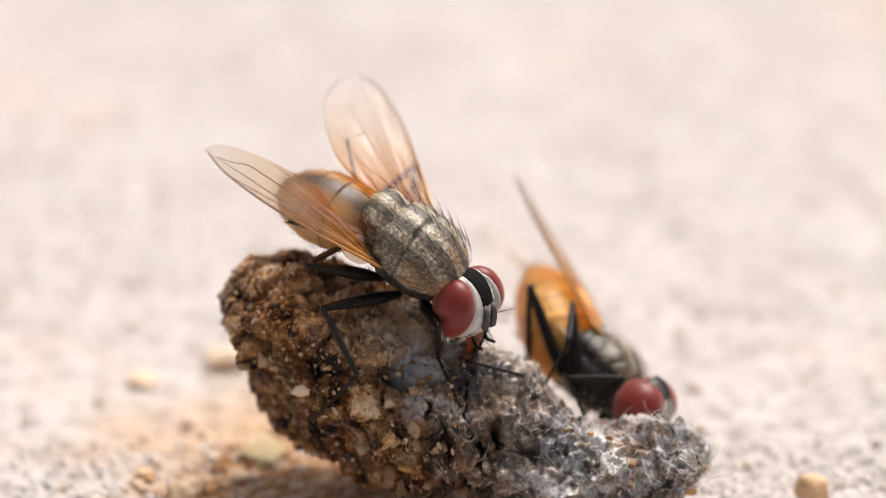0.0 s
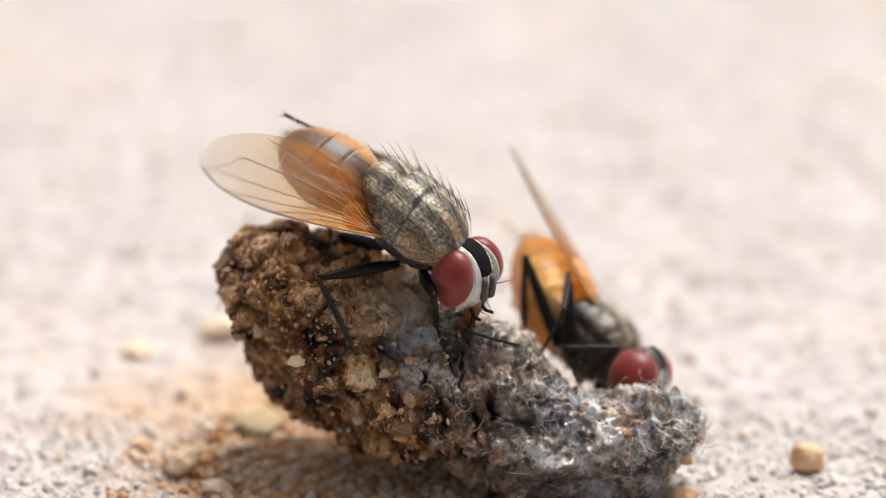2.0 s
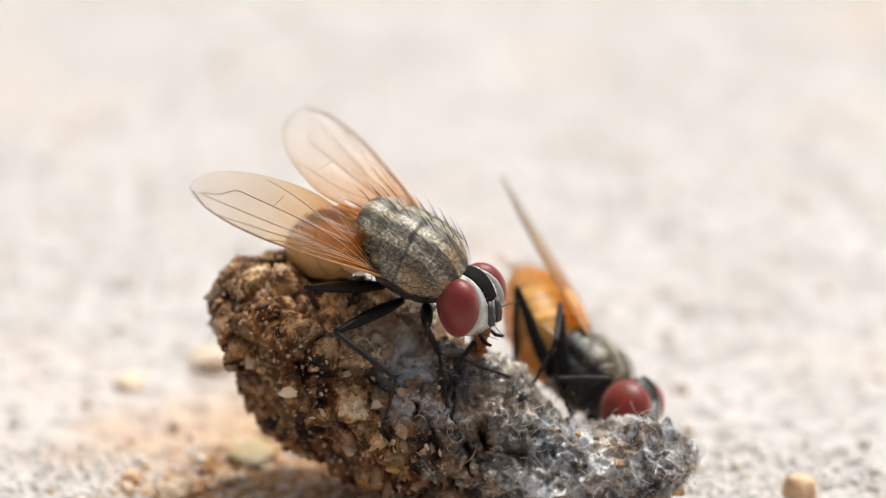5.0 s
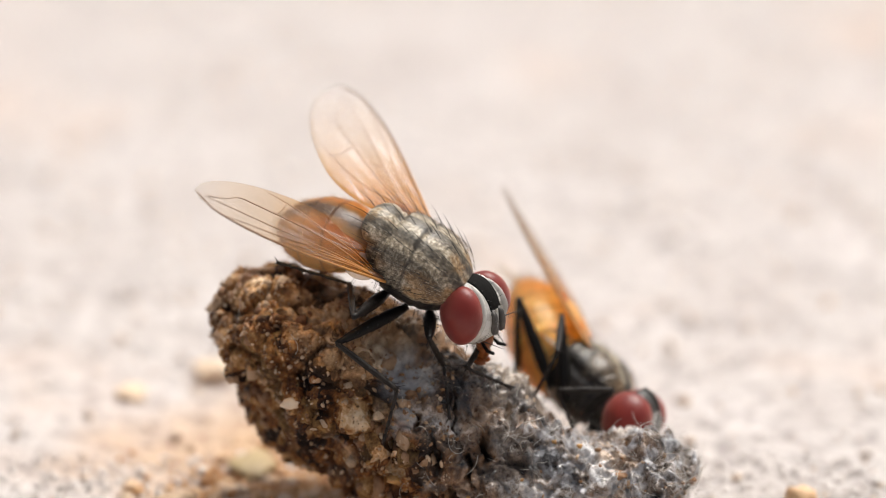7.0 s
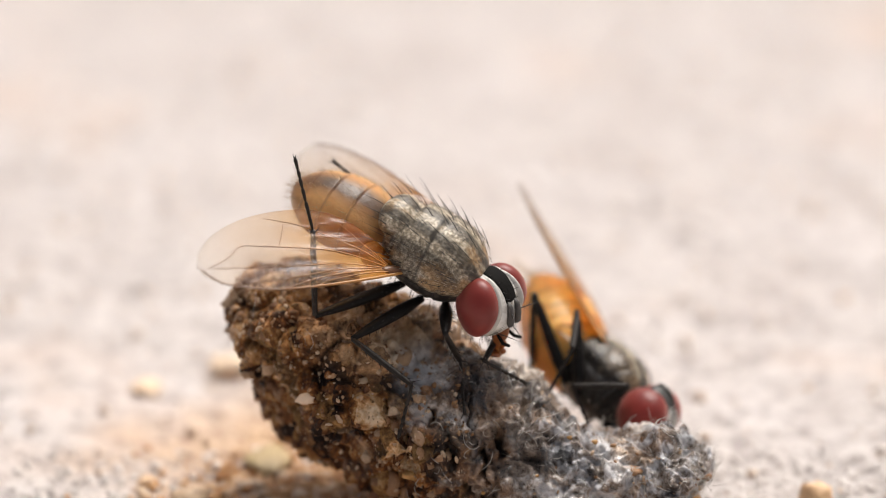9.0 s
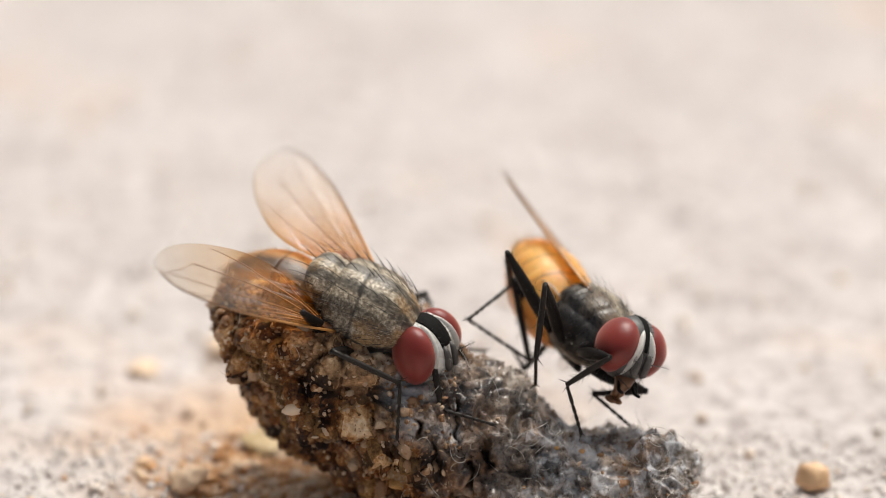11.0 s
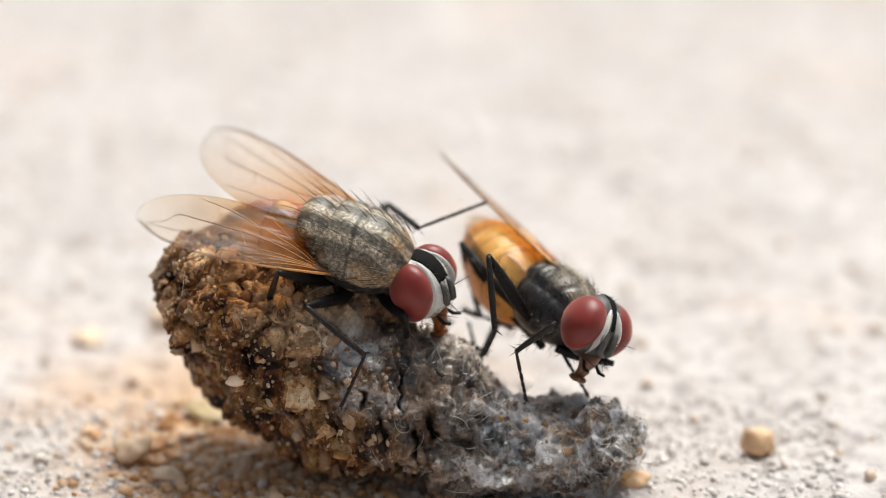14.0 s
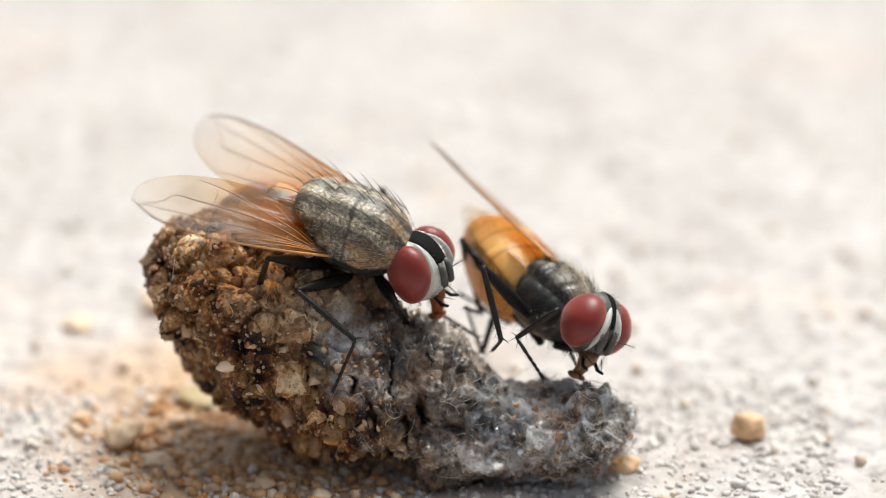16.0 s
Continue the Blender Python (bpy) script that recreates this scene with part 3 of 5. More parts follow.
def crumbs():
    """Grit stuck in the crust, and loose hairs on it."""
    rng = random.Random(11)
    shapes = []
    for k in range(7):
        bm = pebble_verts(rng, 1.0, 0.25, 1)
        shapes.append(part("crumb", bm, M_CRUMB).data)
    for ob in [o for o in scene.objects if o.name.startswith("crumb")]:
        bpy.data.objects.remove(ob)
    verts = DROP_BODY.data.vertices
    n = 0
    while n < 290:
        v = verts[rng.randrange(len(verts))]
        if v.co.z < 0.3 * MM or (n < 260 and (STAGE.transposed() @ v.normal).z < 0.15):
            continue
        if v.co.x > 0 and rng.random() < 0.95:
            continue
        size = 0.04 + 0.13 * rng.random() ** 2.5 if n > 46 else rng.uniform(0.14, 0.27)
        ob = new("crumb", shapes[n % 7])
        ob.parent = DROPPING
        ob.location = v.co - v.normal * size * (0.2 if n > 46 else 0.45) * MM
        ob.rotation_euler = (rng.random() * 6, rng.random() * 6, rng.random() * 6)
        ob.scale = (size, size * rng.uniform(0.7, 1), size * rng.uniform(0.6, 1))
        n += 1
    flat = new("seed", part("seed", pebble_verts(random.Random(3), 0.24, 0.1, 3), M_STONE).data)
    bpy.data.objects.remove(scene.objects["seed"])
    flat.name = "seed"
    flat.parent = DROPPING
    flat.location = (on_drop(*(-2.91, -2.91)) - BASE) * MM
    flat.scale = (1.0, 0.5, 0.62)
    flat.rotation_euler = (0.4, -0.15, 0)
    tagged(flat, "pale flat grain")
    for right_up, size in (((2.26, -3.67), 0.07), ((2.75, -3.76), 0.07), ((-0.89, -4.41), 0.13), ((4.71, -4.88), 0.13), ((0.57, -4.75), 0.06), ((1.6, -4.4), 0.05)):
        chip = part("chip", pebble_verts(random.Random(int(size * 1000)), 1.0, 0.3, 2), M_CHIP, DROPPING, "small amber chip")
        chip.location = (on_drop(*right_up) - BASE) * MM
        chip.scale = (size, size, size * 0.8)
    shapes = []
    for k in range(6):
        bm = pebble_verts(rng, 1.0, 0.3, 1)
        bm.verts.ensure_lookup_table()
        shapes.append((np.array([v.co[:] for v in bm.verts]), [tuple(v.index for v in f.verts) for f in bm.faces]))
        bm.free()
    pts, faces, base, n = [], [], 0, 0
    while n < 1700:
        v = verts[rng.randrange(len(verts))]
        if v.co.z < 0.1 * MM or (STAGE.transposed() @ v.normal).z < 0.2 or (v.co.x > 0.3 * MM and rng.random() < 0.96):
            continue
        vs, fs = shapes[n % 6]
        size = 0.018 + 0.06 * rng.random() ** 2
        turn = np.array(Euler((rng.random() * 6, rng.random() * 6, rng.random() * 6)).to_matrix())
        pts.append((vs * (1, rng.uniform(0.6, 1), rng.uniform(0.5, 1))) @ turn * size + np.array(v.co[:]) / MM)
        faces += [tuple(q + base for q in f) for f in fs]
        base += len(vs)
        n += 1
    tagged(mesh_part("grit", np.concatenate(pts), faces, M_GRIT, DROPPING, "fine brown and cream grit"), kind="stuff")
    bm = bmesh.new()
    n = 0
    while n < 420:
        v = verts[rng.randrange(len(verts))]
        if (STAGE.transposed() @ v.normal).z < -0.2 or (v.co.x < -0.8 * MM and rng.random() < 0.85):
            continue
        n += 1
        p, nrm = v.co / MM, v.normal
        a = nrm.orthogonal().normalized()
        a.rotate(Matrix.Rotation(rng.random() * 6.28, 3, nrm))
        b = nrm.cross(a)
        ln, turn, lift = 0.18 + 0.5 * rng.random() ** 2, rng.gauss(0, 1.2), rng.uniform(0.01, 0.05)
        pts = [p + a * ln * s * math.cos(turn * s) + b * ln * s * math.sin(turn * s) + nrm * (0.015 + lift * math.sin(math.pi * s)) for s in (0, 0.2, 0.4, 0.6, 0.8, 1.0)]
        tube(bm, pts, [0.0055] * 5 + [0.0025], 4)
    n = 0
    while n < 46:
        v = verts[rng.randrange(len(verts))]
        if (STAGE.transposed() @ v.normal).z < 0.1 or (v.co.x < 0.2 * MM and rng.random() < 0.8):
            continue
        n += 1
        p, nrm = v.co / MM, v.normal
        a = nrm.orthogonal().normalized()
        a.rotate(Matrix.Rotation(rng.random() * 6.28, 3, nrm))
        b = nrm.cross(a)
        ln, turn, lift = rng.uniform(0.35, 0.8), rng.gauss(0, 1.4), rng.uniform(0.02, 0.06)
        tube(bm, [p + a * ln * s * math.cos(turn * s) + b * ln * s * math.sin(turn * s) + nrm * (0.03 + lift * math.sin(math.pi * s)) for s in (i / 12 for i in range(13))], [0.0055] * 12 + [0.003], 4)
    ob = part("hairs", bm, M_FIBRE, DROPPING, "fine pale matted hairs")
    ob["kind"] = "stuff"


bpy.context.view_layer.update()
crumbs()


# ---- flies ----
WING = 4.2
LEGS = {  # hip in the fly's space (right side), femur, shin, foot
    "front": ((0.72, -0.34, -0.72), 1.2, 1.1, 1.1),
    "mid": ((0.2, -0.5, -0.82), 1.75, 1.5, 1.15),
    "hind": ((-0.35, -0.5, -0.76), 1.95, 1.7, 1.5)}


def thorax_mesh():
    bm = bmesh.new()

    def warp(p, u):
        k = (1 - min(1, abs(p.x / 1.3)) ** 2.8) ** 0.42 / max(1e-3, math.sqrt(max(1e-6, 1 - (p.x / 1.3) ** 2)))
        k = min(k, 1.6)
        y, z = p.y * k, p.z * k
        if z < 0:
            z *= 0.95
            y *= 0.92
        front = max(0.0, p.x) / 1.3
        y *= 1 - 0.34 * front ** 2
        z *= 1 - 0.3 * front ** 2
        if u.z > 0:
            g = 0.05 * math.exp(-((p.x + 0.08 + 0.15 * abs(p.y)) / 0.05) ** 2) + 0.13 * math.exp(-((p.x + 0.86) / 0.05) ** 2)
            z -= g * u.z
            y -= g * u.y
        if abs(u.y) > 0.3 and u.z < 0.55:
            for gx, slope in ((0.55, 0.25), (0.05, -0.3), (-0.5, 0.2)):
                k = 0.05 * math.exp(-((p.x - gx - slope * p.z) / 0.045) ** 2)
                y -= math.copysign(k, y)
        w = noise.noise(p * 1.8) * 0.015 + noise.noise(p * 6) * 0.006
        side = 0.06 * math.exp(-((z + 0.1) / 0.12) ** 2) * abs(u.y)
        return Vector((p.x, y * (1 + w) - math.copysign(side, y), z * (1 + w)))

    ellipsoid(bm, (0, 0, 0), (1.3, 0.93, 0.92), 64, 60, warp)
    return bm


def bristles_of_thorax(rng):
    """Long curved bristles in rows on the back and short hairs between them."""
    bm = bmesh.new()

    def skin(x, a):
        k = (1 - min(1, abs(x / 1.3)) ** 2.8) ** 0.42
        return Vector((x, 0.93 * k * math.sin(a), 0.92 * k * math.cos(a))), Vector((x * 0.3, math.sin(a), math.cos(a))).normalized()

    for x in (-1.0, -0.72, -0.42, -0.1, 0.25, 0.55, 0.82):
        for a in (-1.25, -0.85, -0.45, -0.2, 0.2, 0.45, 0.85, 1.25):
            p, n = skin(x + rng.uniform(-0.06, 0.06), a + rng.uniform(-0.05, 0.05))
            bristle(bm, p - n * 0.02, n * 0.8 + Vector((-1.1, 0, 0)), rng.uniform(0.28, 0.48) * (1.4 if x < -0.6 else 1), 0.008, (-0.35, 0, -0.05))
    for k in range(280):
        p, n = skin(rng.uniform(-1.15, 1.15), rng.uniform(-1.9, 1.9))
        bristle(bm, p - n * 0.02, n * 0.6 + Vector((-1, 0, 0)), rng.uniform(0.08, 0.16), 0.0042, (-0.1, 0, -0.1), 3)
    for k in range(60):
        p, n = skin(rng.uniform(-0.8, 1.0), math.pi + rng.uniform(-1.1, 1.1))
        bristle(bm, p - n * 0.05, n + Vector((0.3, 0, 0)), rng.uniform(0.15, 0.32), 0.008, (0, 0, -0.2), 3)
    return bm


def fuzz_of_thorax(rng):
    """Short pale hairs that lie back on the grey dust."""
    bm = bmesh.new()
    for k in range(240):
        x, a = rng.uniform(-1.1, 1.1), rng.uniform(-1.5, 1.5)
        r = (1 - min(1, abs(x / 1.3)) ** 2.8) ** 0.42
        p, n = Vector((x, 0.93 * r * math.sin(a), 0.92 * r * math.cos(a))), Vector((x * 0.3, math.sin(a), math.cos(a))).normalized()
        bristle(bm, p - n * 0.02, n * 0.45 + Vector((-1, 0, 0)), rng.uniform(0.07, 0.13), 0.0055, (-0.1, 0, -0.05), 3)
    return bm


def bristles_of_scutellum(bm):
    for s in (-1, 1):
        for k, (x, y) in enumerate(((-1.5, 0.12), (-1.4, 0.36), (-1.25, 0.5))):
            bristle(bm, (x, s * y, 0.62), (-1, s * 0.2, 0.35), 0.7 - 0.1 * k, 0.009, (0, 0, -0.25))
    return bm


def wing_edges(u):
    """Leading and trailing edge across the wing at u along it, in mm."""
    base, s = -0.55 * u, max(0.0, (u - 0.55) / 0.45)
    lead = base - 0.1 * math.sin(math.pi * u) + 0.55 * (1 - math.sqrt(max(0.0, 1 - s * s)))
    if u < 0.5:
        w = 1.75 * (1 - (1 - u / 0.5) ** 2.2) ** 0.75
    else:
        w = 0.55 + 1.2 * math.sqrt(max(0.0, 1 - ((u - 0.5) / 0.5) ** 2.2))
    return lead, max(base + w, lead + 0.015)


def wing_point(u, v, side):
    a, b = wing_edges(u)
    z = 0.035 * math.sin(v * 16) * (1 - u) * min(1, u * 6) + 0.1 * u * u - 0.09 * v * v * u
    return Vector((u * WING, side * (a + (b - a) * v), z))


VEINS = (  # (along, across) pairs, root radius
    ([(0.0, 0.0), (0.2, 0.0), (0.45, 0.0), (0.7, 0.0), (0.9, 0.0), (0.985, 0.25)], 0.046),
    ([(0.03, 0.12), (0.2, 0.09), (0.36, 0.05), (0.43, 0.0)], 0.022),
    ([(0.03, 0.16), (0.2, 0.14), (0.4, 0.1), (0.55, 0.03), (0.6, 0.0)], 0.026),
    ([(0.05, 0.2), (0.25, 0.2), (0.5, 0.14), (0.7, 0.1), (0.87, 0.0)], 0.022),
    ([(0.05, 0.24), (0.25, 0.28), (0.5, 0.28), (0.75, 0.3), (0.95, 0.3)], 0.022),
    ([(0.05, 0.3), (0.25, 0.42), (0.5, 0.5), (0.68, 0.58), (0.77, 0.62), (0.84, 0.47), (0.93, 0.35)], 0.022),
    ([(0.05, 0.34), (0.2, 0.55), (0.4, 0.74), (0.55, 0.86), (0.63, 0.93)], 0.02),
    ([(0.06, 0.4), (0.15, 0.68), (0.26, 0.88)], 0.016),
    ([(0.43, 0.27), (0.45, 0.48)], 0.016),
    ([(0.58, 0.54), (0.55, 0.7), (0.53, 0.85)], 0.016))


def wing(parent, side, label):
    """side: -1 right, 1 left. x runs from root to tip."""
    nu, nv, verts, faces = 46, 18, [], []
    for lay in (0.004, -0.004):
        for i in range(nu + 1):
            for j in range(nv + 1):
                p = wing_point(i / nu, j / nv, side)
                p.z += lay
                verts.append(p[:])
    w, half = nv + 1, (nu + 1) * (nv + 1)
    for i in range(nu):
        for j in range(nv):
            a = i * w + j
            faces.append((a, a + 1, a + w + 1, a + w))
            faces.append((half + a, half + a + w, half + a + w + 1, half + a + 1))
    rim = [i * w for i in range(nu + 1)] + [nu * w + j for j in range(1, nv + 1)] + [i * w + nv for i in range(nu - 1, -1, -1)] + list(range(nv - 1, 0, -1))
    for a, b in zip(rim, rim[1:] + rim[:1]):
        faces.append((a, b, half + b, half + a))
    ob = mesh_part("wing", verts, faces, M_WING, parent, label)
    for pts, r in VEINS:
        fine = []
        for s in range(21):
            q = spline([Vector((*p, 0)) for p in pts], s / 20)
            fine.append(wing_point(min(max(q.x, 0), 1), min(max(q.y, 0), 1), side))
        bm = bmesh.new()
        tube(bm, fine, [r * 0.7 * (1 - 0.62 * s / 20) for s in range(21)], 6)
        part("vein", bm, M_VEIN, ob)
    bm = bmesh.new()
    ellipsoid(bm, (0.14, side * 0.08, 0), (0.28, 0.1, 0.05), 14, 8)
    part("wing_root", bm, M_MOUTH, ob, "brown wing root")
    return ob


def abdomen(parent, material, rng, size):
    def warp(p, u):
        k = 1 + 0.12 * (p.x / 1.35)
        return Vector((p.x, p.y * k, p.z * k * (1.0 if p.z > 0 else 0.9)))

    bm = bmesh.new()
    ellipsoid(bm, (-1.2, 0, 0), (1.33, 0.9, 0.8), 40, 26, warp)
    bmesh.ops.scale(bm, vec=(size, size, size), verts=bm.verts)
    ob = part("abdomen", bm, material, parent, "amber banded abdomen")
    for k, (x0, x1) in enumerate(((-0.08, -0.85), (-0.82, -1.48), (-1.45, -2.05), (-2.02, -2.52))):
        bm = bmesh.new()
        rows = []
        for i in range(9):
            s = i / 8
            x = x0 + (x1 - x0) * s
            f = math.sqrt(max(0.0, 1 - ((x + 1.2) / 1.33) ** 2)) * (1 + 0.12 * (x + 1.2) / 1.35)
            g = 0.015 + 0.03 * s
            rows.append([Vector((x, (0.9 * f + g) * math.sin(a), (0.8 * f + g) * math.cos(a))) for a in (-1.9 + 3.8 * j / 30 for j in range(31))]
                        + [Vector((x, (0.9 * f - 0.01) * math.sin(a), (0.8 * f - 0.01) * math.cos(a))) for a in (1.9 - 3.8 * j / 30 for j in range(31))])
        ring_surface(bm, rows)
        bmesh.ops.scale(bm, vec=(size, size, size), verts=bm.verts)
        part("tergite", bm, material, ob)
    bm = bmesh.new()
    for k in range(420):
        x = -1.2 - 1.33 * math.sin(rng.uniform(-0.9, 1.55))
        a = rng.uniform(-2.2, 2.2)
        f = math.sqrt(max(0.0, 1 - ((x + 1.2) / 1.33) ** 2)) * (1 + 0.12 * (x + 1.2) / 1.35)
        p = Vector((x, 0.93 * f * math.sin(a), 0.83 * f * math.cos(a)))
        n = Vector((-0.9, math.sin(a) * 0.5, math.cos(a) * 0.5))
        bristle(bm, p, n, rng.uniform(0.1, 0.17) * (1.3 if x < -2.2 else 1), 0.0045, (-0.2, 0, -0.05), 3)
    bmesh.ops.scale(bm, vec=(size, size, size), verts=bm.verts)
    tagged(part("hairs", bm, M_DOWN, ob), kind="stuff")
    return ob


def head(parent, rng, eye_size, face, gap, mouth, reach, chin, wide):
    """Origin at the neck, x forward; gap is half the forehead between the eyes."""
    bm = bmesh.new()

    def warp(p, u):
        x = p.x if p.x > 0 else p.x * 0.55
        if p.x > 0 and u.z < 0:
            x *= 1.0 - 0.12 * u.z
        return Vector((x, p.y, p.z * (chin if u.z < 0 else 1)))

    def eye_shape(p, u):
        """Narrower towards the mouth."""
        k = 1 + 0.16 * min(0.0, u.z)
        return Vector((p.x * k, p.y * k, p.z))

    ellipsoid(bm, (0.36, 0, -0.04), (0.6, wide, 0.71), 40, 26, warp)
    ob = part("head", bm, face, parent, "silver-white face with a dark back")
    for s in (-1, 1):
        bm = bmesh.new()
        ellipsoid(bm, (0, 0, 0), eye_size, 48, 32, eye_shape)
        eye = part("eye", bm, M_EYE, ob, "large dull dark-red compound eye")
        eye.location = Vector((0.43, s * (gap + 0.25), 0.02)) * MM
        eye.rotation_euler = (s * 0.14, -0.02, s * 0.22)
        bm = bmesh.new()
        ellipsoid(bm, (0, -s * (0.17 if gap > 0.1 else 0.24), 0), (eye_size[0] * 1.03, eye_size[1] * 0.36, eye_size[2] * 1.02), 40, 24, eye_shape)
        part("orbit", bm, M_ORBIT, eye, "thin silver-white rim round the eye")
        bm = bmesh.new()
        pts = [(0.9, s * 0.1, 0.12), (0.98, s * 0.12, 0.02), (1.0, s * 0.12, -0.16), (0.98, s * 0.12, -0.34), (0.95, s * 0.115, -0.4)]
        tube(bm, pts, [0.04, 0.06, 0.075, 0.075, 0.03], 10)
        root = Vector((1.03, s * 0.15, -0.08))
        tip = Vector((1.28, s * 0.5, -0.02))
        tube(bm, [root, (root + tip) / 2 + Vector((0.04, 0, 0.03)), tip], [0.012, 0.008, 0.003], 4)
        for k in range(9):
            p = root.lerp(tip, 0.2 + 0.08 * k)
            for z in (-1, 1):
                bristle(bm, p, (0.15, 0.1 * s, z), 0.11, 0.004, (0, 0, 0), 3)
        part("antenna", bm, M_ANTENNA, ob, "dark drooping antenna with a feathery bristle")
        bm = bmesh.new()
        tube(bm, [(0.7, s * 0.16, -0.62), (0.86, s * 0.2, -0.76), (1.02, s * 0.22, -0.76)], [0.03, 0.04, 0.03], 8)
        part("palp", bm, M_BLACK, ob, "dark finger-like palp")
    # the dark stripe between the eyes
    bm = bmesh.new()
    rows = []
    for i in range(15):
        a = 0.22 + 1.58 * i / 14
        row = []
        for lift in (0.003, -0.03):
            cols = [-1 + 2 * j / 8 for j in range(9)]
            for v in (cols if lift > 0 else cols[::-1]):
                y = v * (gap - 0.03 + 0.04 * math.sin(a) ** 2) * min(1.0, 0.5 + (1.8 - a) * 2.5) * (1 + 0.12 * noise.noise(Vector((a * 9, v, gap))))
                k = math.sqrt(1 - (y / wide) ** 2)
                row.append(Vector((0.36 + (0.6 * k + lift) * math.cos(a), y, -0.04 + (0.71 * k + lift) * math.sin(a))))
        rows.append(row)
    ring_surface(bm, rows)
    part("forehead_stripe", bm, M_STRIPE, ob, "black stripe between the eyes")
    bm = bmesh.new()
    for s in (-1, 1):
        for i in range(11):
            a = 0.15 + 1.5 * (i + rng.uniform(-0.5, 0.5)) / 10
            bristle(bm, (0.36 + 0.57 * math.cos(a), s * gap * 0.8, -0.04 + 0.68 * math.sin(a)), (0.5 * math.cos(a) + 0.2 + rng.uniform(-0.3, 0.3), s * rng.uniform(0.2, 0.9), 0.5 * math.sin(a) + 0.1), rng.uniform(0.05, 0.14), 0.0075, (0.3, 0, 0), 3)
        for i in range(10):
            bristle(bm, (0.8 - 0.02 * i, s * (0.24 + 0.015 * i), -0.28 - 0.045 * i), (1, -s * 0.2, -0.5), 0.16 + 0.02 * (i % 3), 0.008, (0, 0, -0.2), 3)
        bristle(bm, (0.78, s * 0.24, -0.55), (1, -s * 0.5, -0.3), 0.42, 0.013, (0, 0, -0.1))
        for i in range(8):
            bristle(bm, (rng.uniform(0.25, 0.6), s * rng.uniform(0.3, 0.55), -0.62 + rng.uniform(-0.05, 0.05)), (0.1, s * 0.3, -1), 0.15, 0.006, (0.1, 0, 0), 3)
    tagged(part("bristles", bm, M_SETA, ob), kind="stuff")
    bm = bmesh.new()
    tube(bm, [(0.62, 0, -0.5), (0.66, 0, -0.75), (0.6, 0, -0.98), (0.56, 0, -1.2)], [0.24, 0.17, 0.1, 0.1], 14)
    tube(bm, [(0.66, 0, -0.78), (0.74, 0, -0.95), (0.66, 0, -1.15)], [0.06, 0.07, 0.04], 8)
    for s in (-1, 1):
        ellipsoid(bm, (0.58, s * 0.08, -1.22), (0.16, 0.09, 0.09), 14, 8)
    for v in bm.verts:
        v.co.z = -0.5 + (v.co.z + 0.5) * reach
    part("proboscis", bm, mouth, ob, "orange-brown extended proboscis")
    return ob


def limb(name, length, radii, material, parent, rng, spiky):
    bm = bmesh.new()
    k = len(radii) - 1
    fine = 16
    rr = [spline(list(radii), i / fine) for i in range(fine + 1)]
    tube(bm, [(length * i / fine, 0, 0) for i in range(fine + 1)], [max(r, 0.01) for r in rr], 10)
    for i in range(spiky):
        s = rng.uniform(0.12, 0.97)
        a = rng.random() * 6.28
        r = rr[int(s * fine)] * 0.9
        bristle(bm, (length * s, r * math.cos(a), r * math.sin(a)), (0.9, math.cos(a), math.sin(a)), rng.uniform(0.07, 0.16), 0.007, (0.1, 0, 0), 3)
    if name == "shin":
        for a in (0.3, 1.6, 3.6, 5.0):
            bristle(bm, (length * 0.96, 0.02 * math.cos(a), 0.02 * math.sin(a)), (0.8, math.cos(a), math.sin(a)), 0.22, 0.012, (0, 0, 0))
    return part(name, bm, material, parent)


def foot(length, parent, rng):
    bm = bmesh.new()
    cuts, x = (0.4, 0.18, 0.14, 0.11, 0.17), 0.0
    for c in cuts:
        a, b = x * length, (x + c) * length
        tube(bm, [(a, 0, 0), (a + 0.1 * (b - a), 0, 0), (b - 0.06, 0, 0), (b, 0, 0)], [0.018, 0.03, 0.04, 0.022], 8)
        for s in (-1, 1):
            bristle(bm, (b - 0.03, 0, 0), (0.7, s, -0.3), 0.1, 0.007, (0, 0, 0), 3)
        x += c
    for s in (-1, 1):
        bristle(bm, (length - 0.03, s * 0.02, 0), (0.7, s * 0.5, 0.3), 0.13, 0.013, (0, 0, -0.5))
    return part("foot", bm, M_LEG, parent)


